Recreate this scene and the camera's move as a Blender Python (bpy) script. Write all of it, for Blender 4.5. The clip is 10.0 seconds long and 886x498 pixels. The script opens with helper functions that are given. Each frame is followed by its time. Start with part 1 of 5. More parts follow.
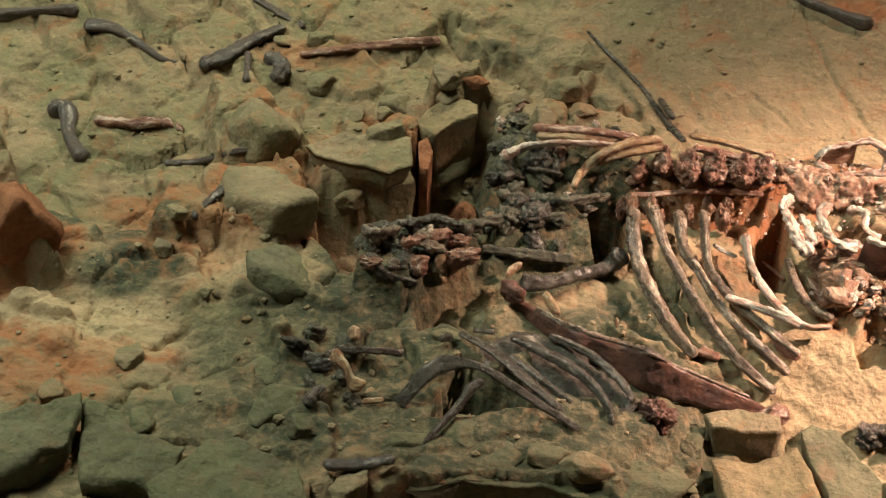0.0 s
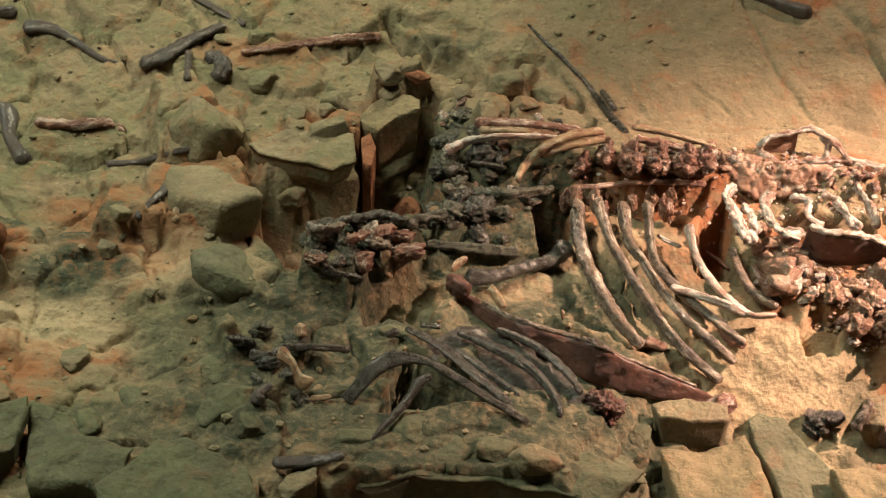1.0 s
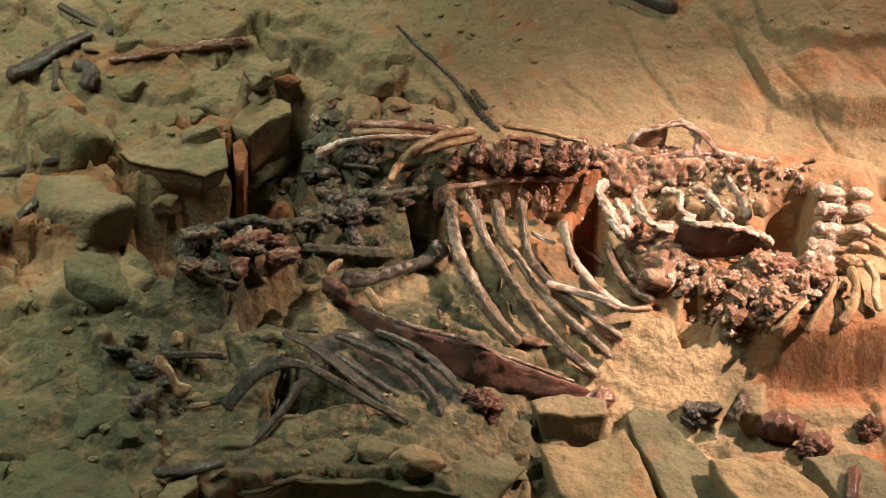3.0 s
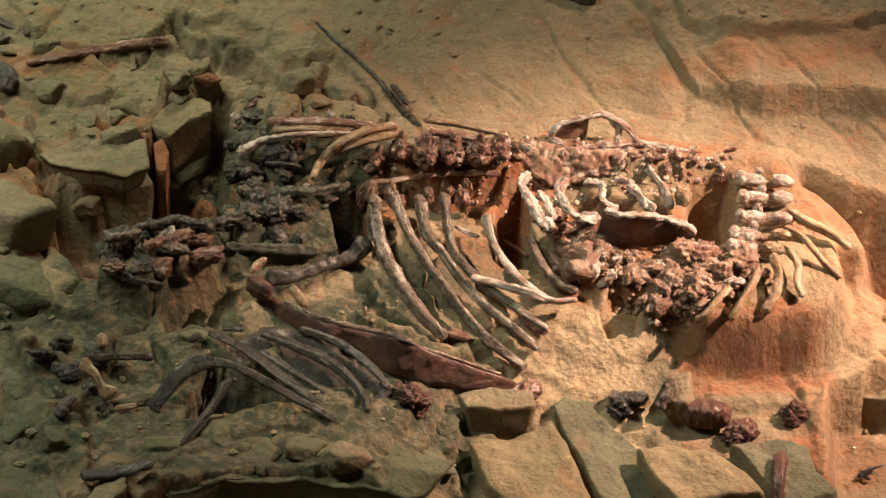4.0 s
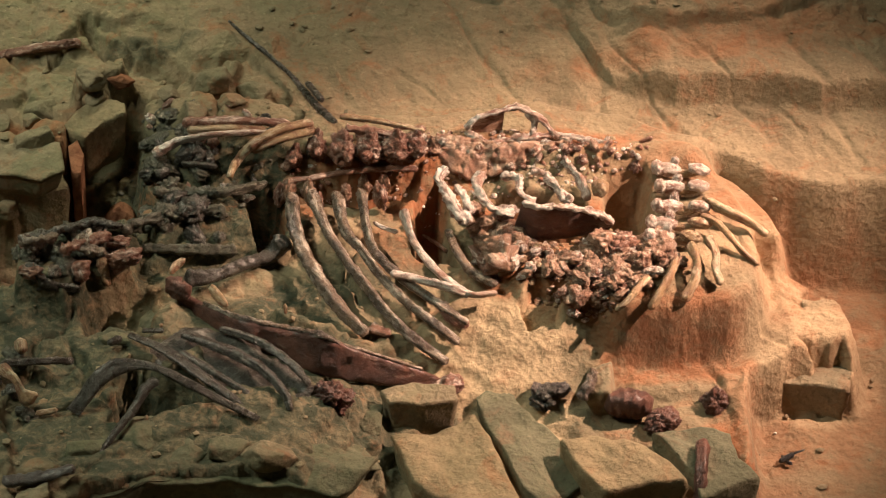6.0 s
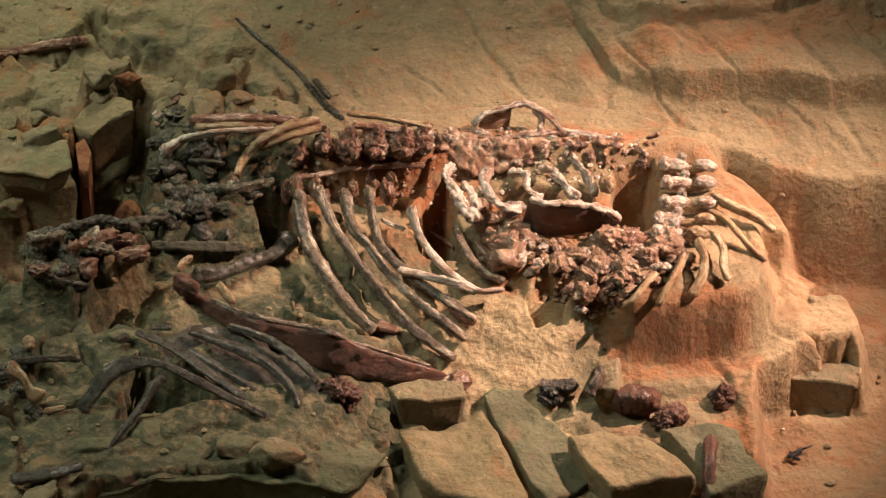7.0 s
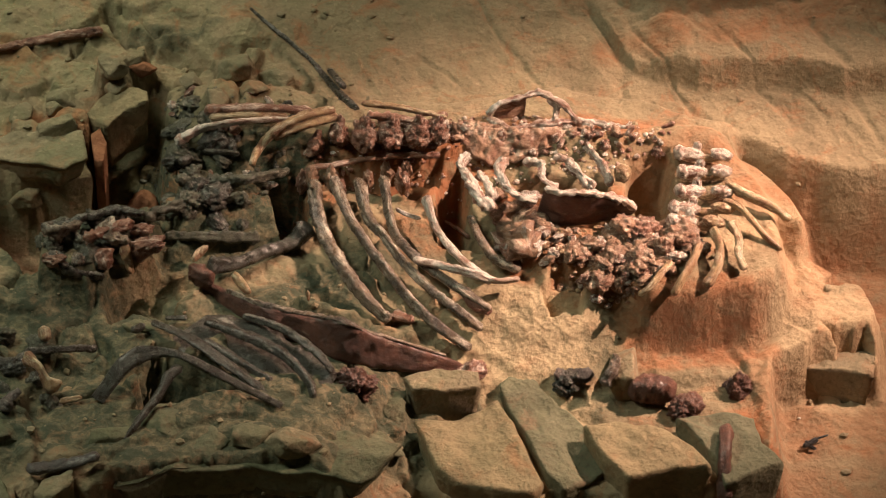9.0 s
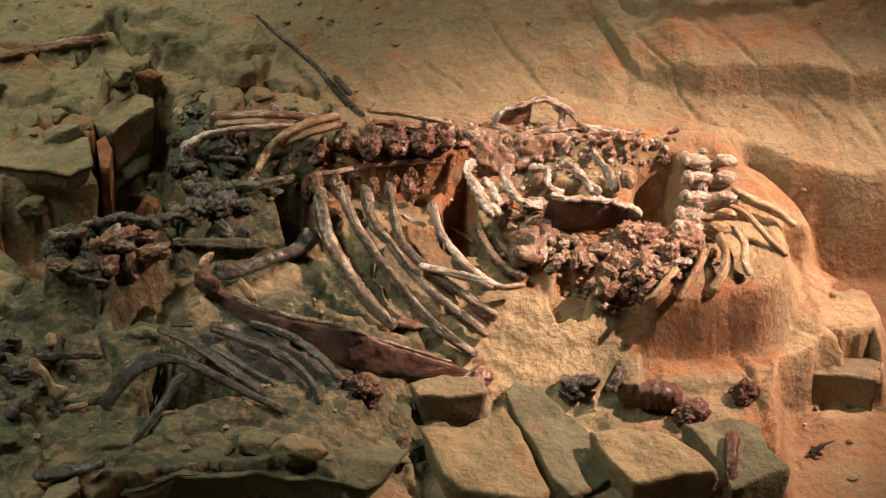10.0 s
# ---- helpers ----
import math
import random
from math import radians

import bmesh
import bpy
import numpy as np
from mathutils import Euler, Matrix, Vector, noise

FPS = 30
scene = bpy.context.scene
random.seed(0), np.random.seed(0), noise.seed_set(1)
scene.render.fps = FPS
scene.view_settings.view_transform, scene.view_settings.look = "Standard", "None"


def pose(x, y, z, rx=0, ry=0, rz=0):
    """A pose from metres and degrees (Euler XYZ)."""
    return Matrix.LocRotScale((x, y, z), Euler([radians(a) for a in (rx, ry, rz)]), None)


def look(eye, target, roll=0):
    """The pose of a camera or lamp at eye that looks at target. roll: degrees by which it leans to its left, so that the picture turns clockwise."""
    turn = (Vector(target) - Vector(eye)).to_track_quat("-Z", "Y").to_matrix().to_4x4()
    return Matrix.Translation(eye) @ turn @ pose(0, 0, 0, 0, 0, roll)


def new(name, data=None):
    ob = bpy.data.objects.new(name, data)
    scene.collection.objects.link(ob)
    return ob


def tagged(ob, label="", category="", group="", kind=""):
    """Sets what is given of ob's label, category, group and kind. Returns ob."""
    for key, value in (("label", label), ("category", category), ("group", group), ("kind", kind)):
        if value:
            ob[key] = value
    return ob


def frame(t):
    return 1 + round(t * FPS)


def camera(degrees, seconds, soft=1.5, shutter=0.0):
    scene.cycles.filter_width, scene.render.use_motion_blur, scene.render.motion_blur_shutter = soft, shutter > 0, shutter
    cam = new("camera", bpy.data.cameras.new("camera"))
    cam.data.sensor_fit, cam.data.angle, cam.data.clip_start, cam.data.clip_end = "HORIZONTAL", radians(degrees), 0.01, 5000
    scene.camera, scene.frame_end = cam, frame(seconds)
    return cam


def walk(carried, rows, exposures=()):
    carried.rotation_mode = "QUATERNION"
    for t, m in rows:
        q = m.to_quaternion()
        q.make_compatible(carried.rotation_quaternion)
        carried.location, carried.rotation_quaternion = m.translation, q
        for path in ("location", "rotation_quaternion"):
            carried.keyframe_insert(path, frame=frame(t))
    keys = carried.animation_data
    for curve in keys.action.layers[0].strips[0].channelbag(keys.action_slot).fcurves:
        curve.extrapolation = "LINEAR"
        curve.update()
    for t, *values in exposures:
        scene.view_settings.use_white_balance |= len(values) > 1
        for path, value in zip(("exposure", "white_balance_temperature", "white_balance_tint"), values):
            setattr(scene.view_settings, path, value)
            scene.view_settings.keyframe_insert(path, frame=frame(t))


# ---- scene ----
# ---- camera: a visitor on a gallery, turning to the right ----
cam = camera(22.0, 10.0, soft=1.05)
EYE = (0.0, 0.0, 6.38)
TURNS = [
    (0.0, 57.876, -1.818, 6.145),
    (0.5, 57.862, -1.768, 5.323),
    (1.0, 57.806, -1.621, 4.387),
    (1.5, 57.809, -1.855, 3.678),
    (2.0, 57.96, -1.826, 2.836),
    (2.5, 57.975, -1.87, 1.888),
    (4.0, 57.905, -1.847, -1.431),
    (4.5, 57.979, -1.913, -2.597),
    (5.0, 57.881, -2.004, -3.497),
    (5.5, 57.876, -1.818, -3.863),
    (7.0, 57.78, -1.555, -3.804),
    (7.5, 57.693, -1.383, -3.748),
    (8.0, 57.598, -1.296, -3.602),
    (8.5, 57.533, -1.156, -3.609),
    (9.0, 57.513, -1.262, -3.538),
    (9.5, 57.561, -1.148, -3.51),
    (10.0, 57.673, -1.113, -3.461),
]
walk(cam, [(t, pose(*EYE, rx, ry, rz)) for t, rx, ry, rz in TURNS],
     exposures=[(0.0, -0.04), (2.5, -0.22), (4.5, -0.44), (6.0, -0.50), (10.0, -0.56)])

# ---- light: warm spotlights on the skeleton, a hall lamp, an added greenish fill ----
world = bpy.data.worlds.new("world")
world.use_nodes = True
world.node_tree.nodes["Background"].inputs[0].default_value = (0.5, 0.6, 0.4, 1)
world.node_tree.nodes["Background"].inputs[1].default_value = 0.02
scene.world = world


def spot(name, eye, target, power, colour, angle, blend, size):
    lamp = bpy.data.lights.new(name, "SPOT")
    lamp.energy, lamp.color, lamp.spot_size, lamp.spot_blend, lamp.shadow_soft_size = power, colour, radians(angle), blend, size
    ob = new(name, lamp)
    ob.matrix_world = look(eye, target)
    return ob


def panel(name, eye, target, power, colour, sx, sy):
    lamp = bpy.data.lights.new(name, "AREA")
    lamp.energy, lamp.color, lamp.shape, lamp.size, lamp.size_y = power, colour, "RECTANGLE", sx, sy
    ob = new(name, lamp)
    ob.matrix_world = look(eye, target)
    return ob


spot("spotlight", (4.4, 15.2, 7.0), (1.2, 9.9, 0.0), 3300, (1.0, 0.69, 0.50), 33, 1.0, 0.05)
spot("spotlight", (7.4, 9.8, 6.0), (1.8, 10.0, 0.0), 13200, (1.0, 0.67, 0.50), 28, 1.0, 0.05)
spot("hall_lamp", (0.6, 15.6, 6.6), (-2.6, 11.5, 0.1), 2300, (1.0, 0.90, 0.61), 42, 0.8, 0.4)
# added soft greenish fill over the left side; stands for no known fixture
panel("green_fill", (-5.6, 9.4, 9.2), (-3.6, 9.9, 0), 1250, (0.93, 1.0, 0.78), 5.0, 4.0)

# ---- materials ----


def tree(name):
    m = bpy.data.materials.new(name)
    m.use_nodes = True
    nt = m.node_tree
    return m, nt, nt.nodes["Principled BSDF"]


def node(nt, kind, **values):
    n = nt.nodes.new(kind)
    for key, value in values.items():
        n.inputs[key.replace("_", " ")].default_value = value
    return n


def noise_of(nt, scale, detail=6.0, rough=0.6, distort=0.0, local=False):
    n = node(nt, "ShaderNodeTexNoise", Scale=scale, Detail=detail, Roughness=rough, Distortion=distort)
    c = nt.nodes.new("ShaderNodeTexCoord" if local else "ShaderNodeNewGeometry")
    nt.links.new(c.outputs["Object" if local else "Position"], n.inputs["Vector"])
    return n.outputs["Fac"]


def ramp(nt, fac, lo, hi, a=0.0, b=1.0):
    n = nt.nodes.new("ShaderNodeMapRange")
    n.inputs[1].default_value, n.inputs[2].default_value = lo, hi
    n.inputs[3].default_value, n.inputs[4].default_value = a, b
    nt.links.new(fac, n.inputs[0])
    return n.outputs[0]


def blend(nt, fac, a, b):
    n = nt.nodes.new("ShaderNodeMix")
    n.data_type = "RGBA"
    if isinstance(fac, float):
        n.inputs[0].default_value = fac
    else:
        nt.links.new(fac, n.inputs[0])
    for v, i in ((a, 6), (b, 7)):
        if isinstance(v, tuple):
            n.inputs[i].default_value = (*v, 1)
        else:
            nt.links.new(v, n.inputs[i])
    return n.outputs[2]


def relief(nt, bsdf, heights):
    last = None
    for fac, strength, dist in heights:
        b = node(nt, "ShaderNodeBump", Strength=strength, Distance=dist)
        nt.links.new(fac, b.inputs["Height"])
        if last:
            nt.links.new(last, b.inputs["Normal"])
        last = b.outputs["Normal"]
    nt.links.new(last, bsdf.inputs["Normal"])


def chips_of(nt, scale):
    """Chipped, cracked relief."""
    w = node(nt, "ShaderNodeTexNoise", Scale=scale * 0.8, Detail=5.0, Roughness=0.6)
    g = nt.nodes.new("ShaderNodeNewGeometry")
    add = nt.nodes.new("ShaderNodeVectorMath")
    add.operation = "MULTIPLY_ADD"
    nt.links.new(g.outputs["Position"], w.inputs["Vector"])
    nt.links.new(w.outputs["Color"], add.inputs[0])
    add.inputs[1].default_value = (1.1 / scale,) * 3
    nt.links.new(g.outputs["Position"], add.inputs[2])
    v = node(nt, "ShaderNodeTexVoronoi", Scale=scale)
    nt.links.new(add.outputs[0], v.inputs["Vector"])
    return v.outputs["Distance"]


def rock_material(name, light, dark, red, stain_shaded=False, rough=0.9, mossy=True):
    m, nt, bsdf = tree(name)
    c = blend(nt, ramp(nt, noise_of(nt, 3.0, 8, 0.65, 0.4), 0.36, 0.66), light, dark)
    c = blend(nt, ramp(nt, noise_of(nt, 1.1, 5, 0.6, 0.3), 0.46, 0.64, 0, 0.45), c, tuple(0.62 * v for v in dark))
    if mossy:
        # algae on the damp side of the dig
        sep = nt.nodes.new("ShaderNodeSeparateXYZ")
        nt.links.new(nt.nodes.new("ShaderNodeNewGeometry").outputs["Position"], sep.inputs[0])
        mul = nt.nodes.new("ShaderNodeMath")
        mul.operation = "MULTIPLY"
        nt.links.new(ramp(nt, sep.outputs[0], -1.5, 2.2, 0.68, 0.05), mul.inputs[0])
        nt.links.new(ramp(nt, noise_of(nt, 2.6, 9, 0.68, 0.7), 0.40, 0.60), mul.inputs[1])
        c = blend(nt, mul.outputs[0], c, (0.150, 0.160, 0.085))
    c = blend(nt, ramp(nt, noise_of(nt, 30, 6, 0.75), 0.50, 0.70, 0, 0.55), c, tuple(v * 0.5 for v in dark))
    c = blend(nt, ramp(nt, noise_of(nt, 20, 6, 0.75, 0.3), 0.56, 0.70, 0, 0.6), c, tuple(min(1, v * 1.3) for v in light))
    c = blend(nt, ramp(nt, noise_of(nt, 5.0, 8, 0.7, 0.8), 0.53, 0.68, 0, 0.6), c, red)
    if stain_shaded:
        a = nt.nodes.new("ShaderNodeAttribute")
        a.attribute_name = "stain_and_shade"
        s = nt.nodes.new("ShaderNodeSeparateColor")
        nt.links.new(a.outputs["Color"], s.inputs[0])
        # the second channel darkens to olive: crust and painted shade together
        for ch, col in ((0, red), (1, (0.066, 0.071, 0.046)), (2, tuple(min(1, v * 1.35) for v in light))):
            mul = nt.nodes.new("ShaderNodeMath")
            mul.operation = "MULTIPLY"
            nt.links.new(s.outputs[ch], mul.inputs[0])
            nt.links.new(ramp(nt, noise_of(nt, 9 + 5 * ch, 8, 0.72, 0.5), 0.30, 0.55), mul.inputs[1])
            c = blend(nt, mul.outputs[0], c, col)
    nt.links.new(c, bsdf.inputs["Base Color"])
    bsdf.inputs["Roughness"].default_value = rough
    bsdf.inputs["Specular IOR Level"].default_value = 0.25
    bumps = [(noise_of(nt, 8, 9, 0.7, 0.2), 0.62, 0.05), (chips_of(nt, 12), 0.4, 0.026), (chips_of(nt, 34), 0.42, 0.012), (noise_of(nt, 70, 6, 0.75), 0.5, 0.007)]
    if stain_shaded:
        # tool marks down the cut faces
        a = nt.nodes.new("ShaderNodeAttribute")
        a.attribute_name = "chisel"
        v = nt.nodes.new("ShaderNodeMapping")
        v.inputs["Scale"].default_value = (1, 1, 0.5)
        nt.links.new(nt.nodes.new("ShaderNodeNewGeometry").outputs["Position"], v.inputs["Vector"])
        n = node(nt, "ShaderNodeTexNoise", Scale=17, Detail=9.0, Roughness=0.7)
        nt.links.new(v.outputs[0], n.inputs["Vector"])
        mul = nt.nodes.new("ShaderNodeMath")
        mul.operation = "MULTIPLY"
        nt.links.new(a.outputs["Fac"], mul.inputs[0])
        nt.links.new(n.outputs["Fac"], mul.inputs[1])
        bumps.append((mul.outputs[0], 1.0, 0.04))
    relief(nt, bsdf, bumps)
    return m


def grain_of(nt, scale, detail=6.0, rough=0.65, distort=0.0):
    """Noise that runs along a bone."""
    n = node(nt, "ShaderNodeTexNoise", Scale=scale, Detail=detail, Roughness=rough, Distortion=distort)
    c = nt.nodes.new("ShaderNodeAttribute")
    c.attribute_name = "grain"
    nt.links.new(c.outputs["Vector"], n.inputs["Vector"])
    return n.outputs["Fac"]


def bone_material(name, crust, body, rust, rough=0.6, amount=0.5):
    m, nt, bsdf = tree(name)
    c = blend(nt, ramp(nt, noise_of(nt, 7, 8, 0.7, 0.6), 0.42, 0.60), body, rust)
    c = blend(nt, ramp(nt, grain_of(nt, 22, 8, 0.7, 0.3), 0.64 - 0.25 * amount, 0.74 - 0.25 * amount), c, crust)
    c = blend(nt, ramp(nt, noise_of(nt, 13, 6, 0.7, 0.4), 0.55, 0.68, 0, 0.75), c, tuple(0.6 * v for v in body))
    c = blend(nt, ramp(nt, grain_of(nt, 75, 6, 0.75), 0.53, 0.68, 0, 0.7), c, tuple(v * 0.35 for v in body))
    nt.links.new(c, bsdf.inputs["Base Color"])
    nt.links.new(ramp(nt, noise_of(nt, 24, 5, 0.6), 0.35, 0.7, rough - 0.2, rough + 0.2), bsdf.inputs["Roughness"])
    bsdf.inputs["Specular IOR Level"].default_value = 0.5
    bsdf.inputs["Coat Weight"].default_value, bsdf.inputs["Coat Roughness"].default_value = 0.25, 0.3
    relief(nt, bsdf, [(grain_of(nt, 30, 8, 0.7, 0.4), 1.0, 0.024), (noise_of(nt, 48, 8, 0.8, 0.3), 1.0, 0.022), (grain_of(nt, 140, 4, 0.7), 0.9, 0.006)])
    return m


SAND = rock_material("sandstone", (0.35, 0.265, 0.165), (0.25, 0.185, 0.115), (0.33, 0.13, 0.06), True)
ROCK = rock_material("rock", (0.34, 0.265, 0.17), (0.22, 0.175, 0.115), (0.29, 0.135, 0.07))
# mossy stone, its colour darkened by the shade it lies in
SHADED_MOSS = rock_material("shaded_mossy_rock", (0.185, 0.172, 0.113), (0.105, 0.104, 0.066), (0.20, 0.12, 0.075))
# darker brown copy of rock; the light fading towards the slabs is in it
SHADED_BROWN = rock_material("shaded_brown_rock", (0.31, 0.235, 0.14), (0.18, 0.145, 0.085), (0.25, 0.13, 0.065))
REDROCK = rock_material("red_rock", (0.34, 0.15, 0.08), (0.21, 0.085, 0.045), (0.15, 0.05, 0.03), mossy=False)
PALE = bone_material("pale_bone", (0.92, 0.81, 0.72), (0.60, 0.43, 0.34), (0.36, 0.16, 0.11), 0.42, 0.82)
RIBBONE = bone_material("rib_bone", (0.76, 0.64, 0.52), (0.29, 0.205, 0.145), (0.12, 0.092, 0.076), 0.33, 0.5)
RUST = bone_material("rusty_bone", (0.80, 0.62, 0.52), (0.40, 0.19, 0.125), (0.22, 0.09, 0.06), 0.5, 0.5)
# darker rusty bone; the shade on front faces is put into its colour
SHADED_MAROON = bone_material("shaded_maroon_bone", (0.40, 0.27, 0.21), (0.20, 0.080, 0.052), (0.105, 0.046, 0.035), 0.6, 0.2)
EARTH = bone_material("earthy_bone", (0.74, 0.54, 0.40), (0.46, 0.265, 0.17), (0.29, 0.135, 0.085), 0.6, 0.55)
DARK = bone_material("dark_bone", (0.40, 0.37, 0.32), (0.105, 0.095, 0.078), (0.06, 0.05, 0.04), 0.34, 0.28)
SLATE = bone_material("slate_bone", (0.36, 0.31, 0.27), (0.125, 0.108, 0.10), (0.14, 0.10, 0.082), 0.55, 0.25)
OCHRE = bone_material("ochre_bone", (0.78, 0.62, 0.42), (0.54, 0.35, 0.19), (0.30, 0.13, 0.07), 0.5, 0.6)
CRUST = bone_material("crusted_stone", (0.50, 0.46, 0.37), (0.13, 0.125, 0.085), (0.09, 0.08, 0.055), 0.5, 0.24)
STEEL = bone_material("dark_steel", (0.10, 0.10, 0.11), (0.03, 0.03, 0.035), (0.02, 0.02, 0.022), 0.45, 0.2)
WHITE, _nt, _b = tree("white_plastic")
_b.inputs["Base Color"].default_value = (0.85, 0.85, 0.82, 1)
PLASTER = rock_material("plaster", (0.22, 0.21, 0.18), (0.19, 0.18, 0.155), (0.18, 0.165, 0.14), mossy=False)

# ---- terrain: a dug hillside of sandstone ----


def hashed(i, j, seed):
    n = (i * 374761393 + j * 668265263 + seed * 1442695041) & 0x7FFFFFFF
    n = ((n ^ (n >> 13)) * 1274126177) & 0x7FFFFFFF
    return ((n ^ (n >> 16)) & 0xFFFF) / 65535.0


def vnoise(x, y, seed=0):
    i, j = np.floor(x).astype(np.int64), np.floor(y).astype(np.int64)
    u, v = x - i, y - j
    u, v = u * u * u * (u * (u * 6 - 15) + 10), v * v * v * (v * (v * 6 - 15) + 10)
    a, b = hashed(i, j, seed), hashed(i + 1, j, seed)
    c, d = hashed(i, j + 1, seed), hashed(i + 1, j + 1, seed)
    return (a + (b - a) * u) * (1 - v) + (c + (d - c) * u) * v - 0.5


def fbm(x, y, size, octaves, seed, gain=0.5):
    s, amp = 0, 1.0
    for k in range(octaves):
        # each octave is turned, so that no lattice shows
        ca, sa = math.cos(0.7 * k + seed), math.sin(0.7 * k + seed)
        s = s + amp * vnoise((ca * x - sa * y) / size + 7.3 * k, (sa * x + ca * y) / size - 3.1 * k, seed + k)
        amp, size = amp * gain, size * 0.5
    return s


def smooth(t):
    t = np.clip(t, 0, 1)
    return t * t * (3 - 2 * t)


def inside(x, y, corners):
    """Signed distance to a polygon, positive inside."""
    d, flip = np.full(np.shape(x), 1e9), np.ones(np.shape(x))
    n = len(corners)
    for k in range(n):
        (ax, ay), (bx, by) = corners[k], corners[(k + 1) % n]
        ex, ey, wx, wy = bx - ax, by - ay, x - ax, y - ay
        t = np.clip((wx * ex + wy * ey) / (ex * ex + ey * ey), 0, 1)
        d = np.minimum(d, (wx - ex * t) ** 2 + (wy - ey * t) ** 2)
        cross = ex * wy - ey * wx
        c1, c2, c3 = y >= ay, y < by, cross > 0
        flip = np.where((c1 & c2 & c3) | (~c1 & ~c2 & ~c3), -flip, flip)
    return -flip * np.sqrt(d)


def cells(x, y, size, seed):
    """Broken blocks: a random height for each cell, and the distance to its nearest crack."""
    x, y = x / size, y / size
    i, j = np.floor(x).astype(np.int64), np.floor(y).astype(np.int64)
    first, second, tone = np.full(np.shape(x), 9.0), np.full(np.shape(x), 9.0), np.zeros(np.shape(x))
    for a in (-1, 0, 1):
        for b in (-1, 0, 1):
            d = np.hypot(i + a + hashed(i + a, j + b, seed) - x, j + b + hashed(i + a, j + b, seed + 1) - y)
            near = d < first
            second = np.where(near, first, np.minimum(second, d))
            tilt = (hashed(i + a, j + b, seed + 3) - 0.5) * (x - i - a) + (hashed(i + a, j + b, seed + 4) - 0.5) * (y - j - b)
            tone = np.where(near, hashed(i + a, j + b, seed + 2) - 0.5 + 0.9 * tilt, tone)
            first = np.where(near, d, first)
    return tone, second - first


BED_Y, BED_SLOPE = 10.17, 0.1763
SPINE = [(-1.51, 11.16), (0.24, 11.15), (1.33, 11.24), (2.41, 10.91), (3.36, 10.61)]
LEDGE = [(1.51, 12.34), (1.67, 12.01), (1.82, 11.68), (1.92, 11.42), (2.28, 11.24), (2.51, 11.27), (2.70, 11.22), (3.06, 11.08), (3.45, 11.10), (3.89, 11.15)]
# corners, level over the bed or rise, softness of the edge
LEVELS = []
# the lower ground before the ribs and the pit floor beside the pedestal
LEVELS.append(([(0.43, 9.31), (0.73, 9.46), (1.05, 9.54), (1.49, 9.51), (1.80, 9.66), (2.41, 9.73), (2.40, 9.15), (2.26, 8.28), (0.19, 8.33)], -0.30, 0.45))
LEVELS.append(([(2.35, 10.81), (2.65, 10.66), (2.95, 10.55), (3.24, 10.45), (4.33, 10.28), (3.82, 8.09), (2.23, 8.48), (2.42, 9.37), (2.39, 9.65), (2.78, 10.25), (2.79, 10.41)], -0.10, 0.12))
LEVELS.append(([(2.45, 10.83), (2.68, 10.67), (2.97, 10.55), (3.27, 10.45), (4.37, 10.30), (3.82, 8.09), (2.23, 8.48), (2.42, 9.37), (2.39, 9.65), (2.78, 10.25), (2.73, 10.41)], -0.36, 0.16))
LEVELS.append(([(2.84, 10.57), (3.41, 10.53), (4.46, 10.47), (3.86, 8.19), (2.25, 8.23), (2.45, 9.36), (2.47, 9.72), (2.85, 10.08)], -0.60, 0.16))
# the pedestal under the tail, its shelf, and two blocks beside it
LEVELS.append(([(1.63, 9.67), (1.76, 9.55), (2.05, 9.57), (2.32, 9.62), (2.51, 9.68), (2.67, 9.88), (2.69, 10.06), (2.54, 10.24), (2.46, 10.49), (2.34, 10.73), (1.85, 10.83), (1.27, 10.64), (1.10, 9.97), (1.28, 9.70)], 0.08, 0.12))
LEVELS.append(([(1.75, 9.55), (2.32, 9.56), (2.43, 9.68), (2.59, 10.02), (2.78, 10.24), (2.89, 10.10), (2.79, 9.80), (2.64, 9.56), (2.44, 9.48), (2.31, 9.32), (1.79, 9.33)], -0.26, 0.06))
LEVELS.append(([(1.63, 9.67), (1.76, 9.57), (2.05, 9.58), (2.33, 9.63), (2.52, 9.72), (2.67, 9.88), (2.69, 10.06), (2.36, 10.63), (1.53, 10.19)], 0.08, 0.11))
# a buttress running on from the pedestal
LEVELS.append(([(2.58, 10.24), (2.74, 10.14), (2.87, 10.05), (3.02, 10.01), (3.07, 9.76), (3.01, 9.53), (2.74, 9.58), (2.54, 9.56), (2.42, 9.52), (2.52, 9.80)], -0.24, 0.14))
RISES = []
# the body of the skeleton
RISES.append(([(-0.57, 11.15), (0.24, 11.20), (0.87, 11.12), (1.49, 11.26), (2.41, 10.96), (2.33, 10.62), (0.84, 10.64), (0.05, 10.60), (-0.62, 10.79)], 0.12, 0.16))
# hollows between the bones
RISES.append(([(0.76, 10.51), (0.90, 10.65), (0.95, 10.37), (0.99, 10.08), (0.76, 10.17)], -0.30, 0.06))
RISES.append(([(-0.13, 10.56), (0.06, 10.58), (0.08, 10.33), (-0.07, 10.20)], -0.34, 0.06))
RISES.append(([(1.24, 10.28), (1.72, 10.25), (1.67, 10.10), (1.40, 10.06), (1.23, 10.17)], -0.24, 0.03))
RISES.append(([(1.83, 10.57), (2.02, 10.62), (2.01, 10.39), (1.96, 10.09), (1.81, 10.07), (1.77, 10.34)], -0.26, 0.05))
RISES.append(([(1.17, 10.49), (1.68, 10.48), (1.67, 10.32), (1.18, 10.33)], -0.22, 0.04))
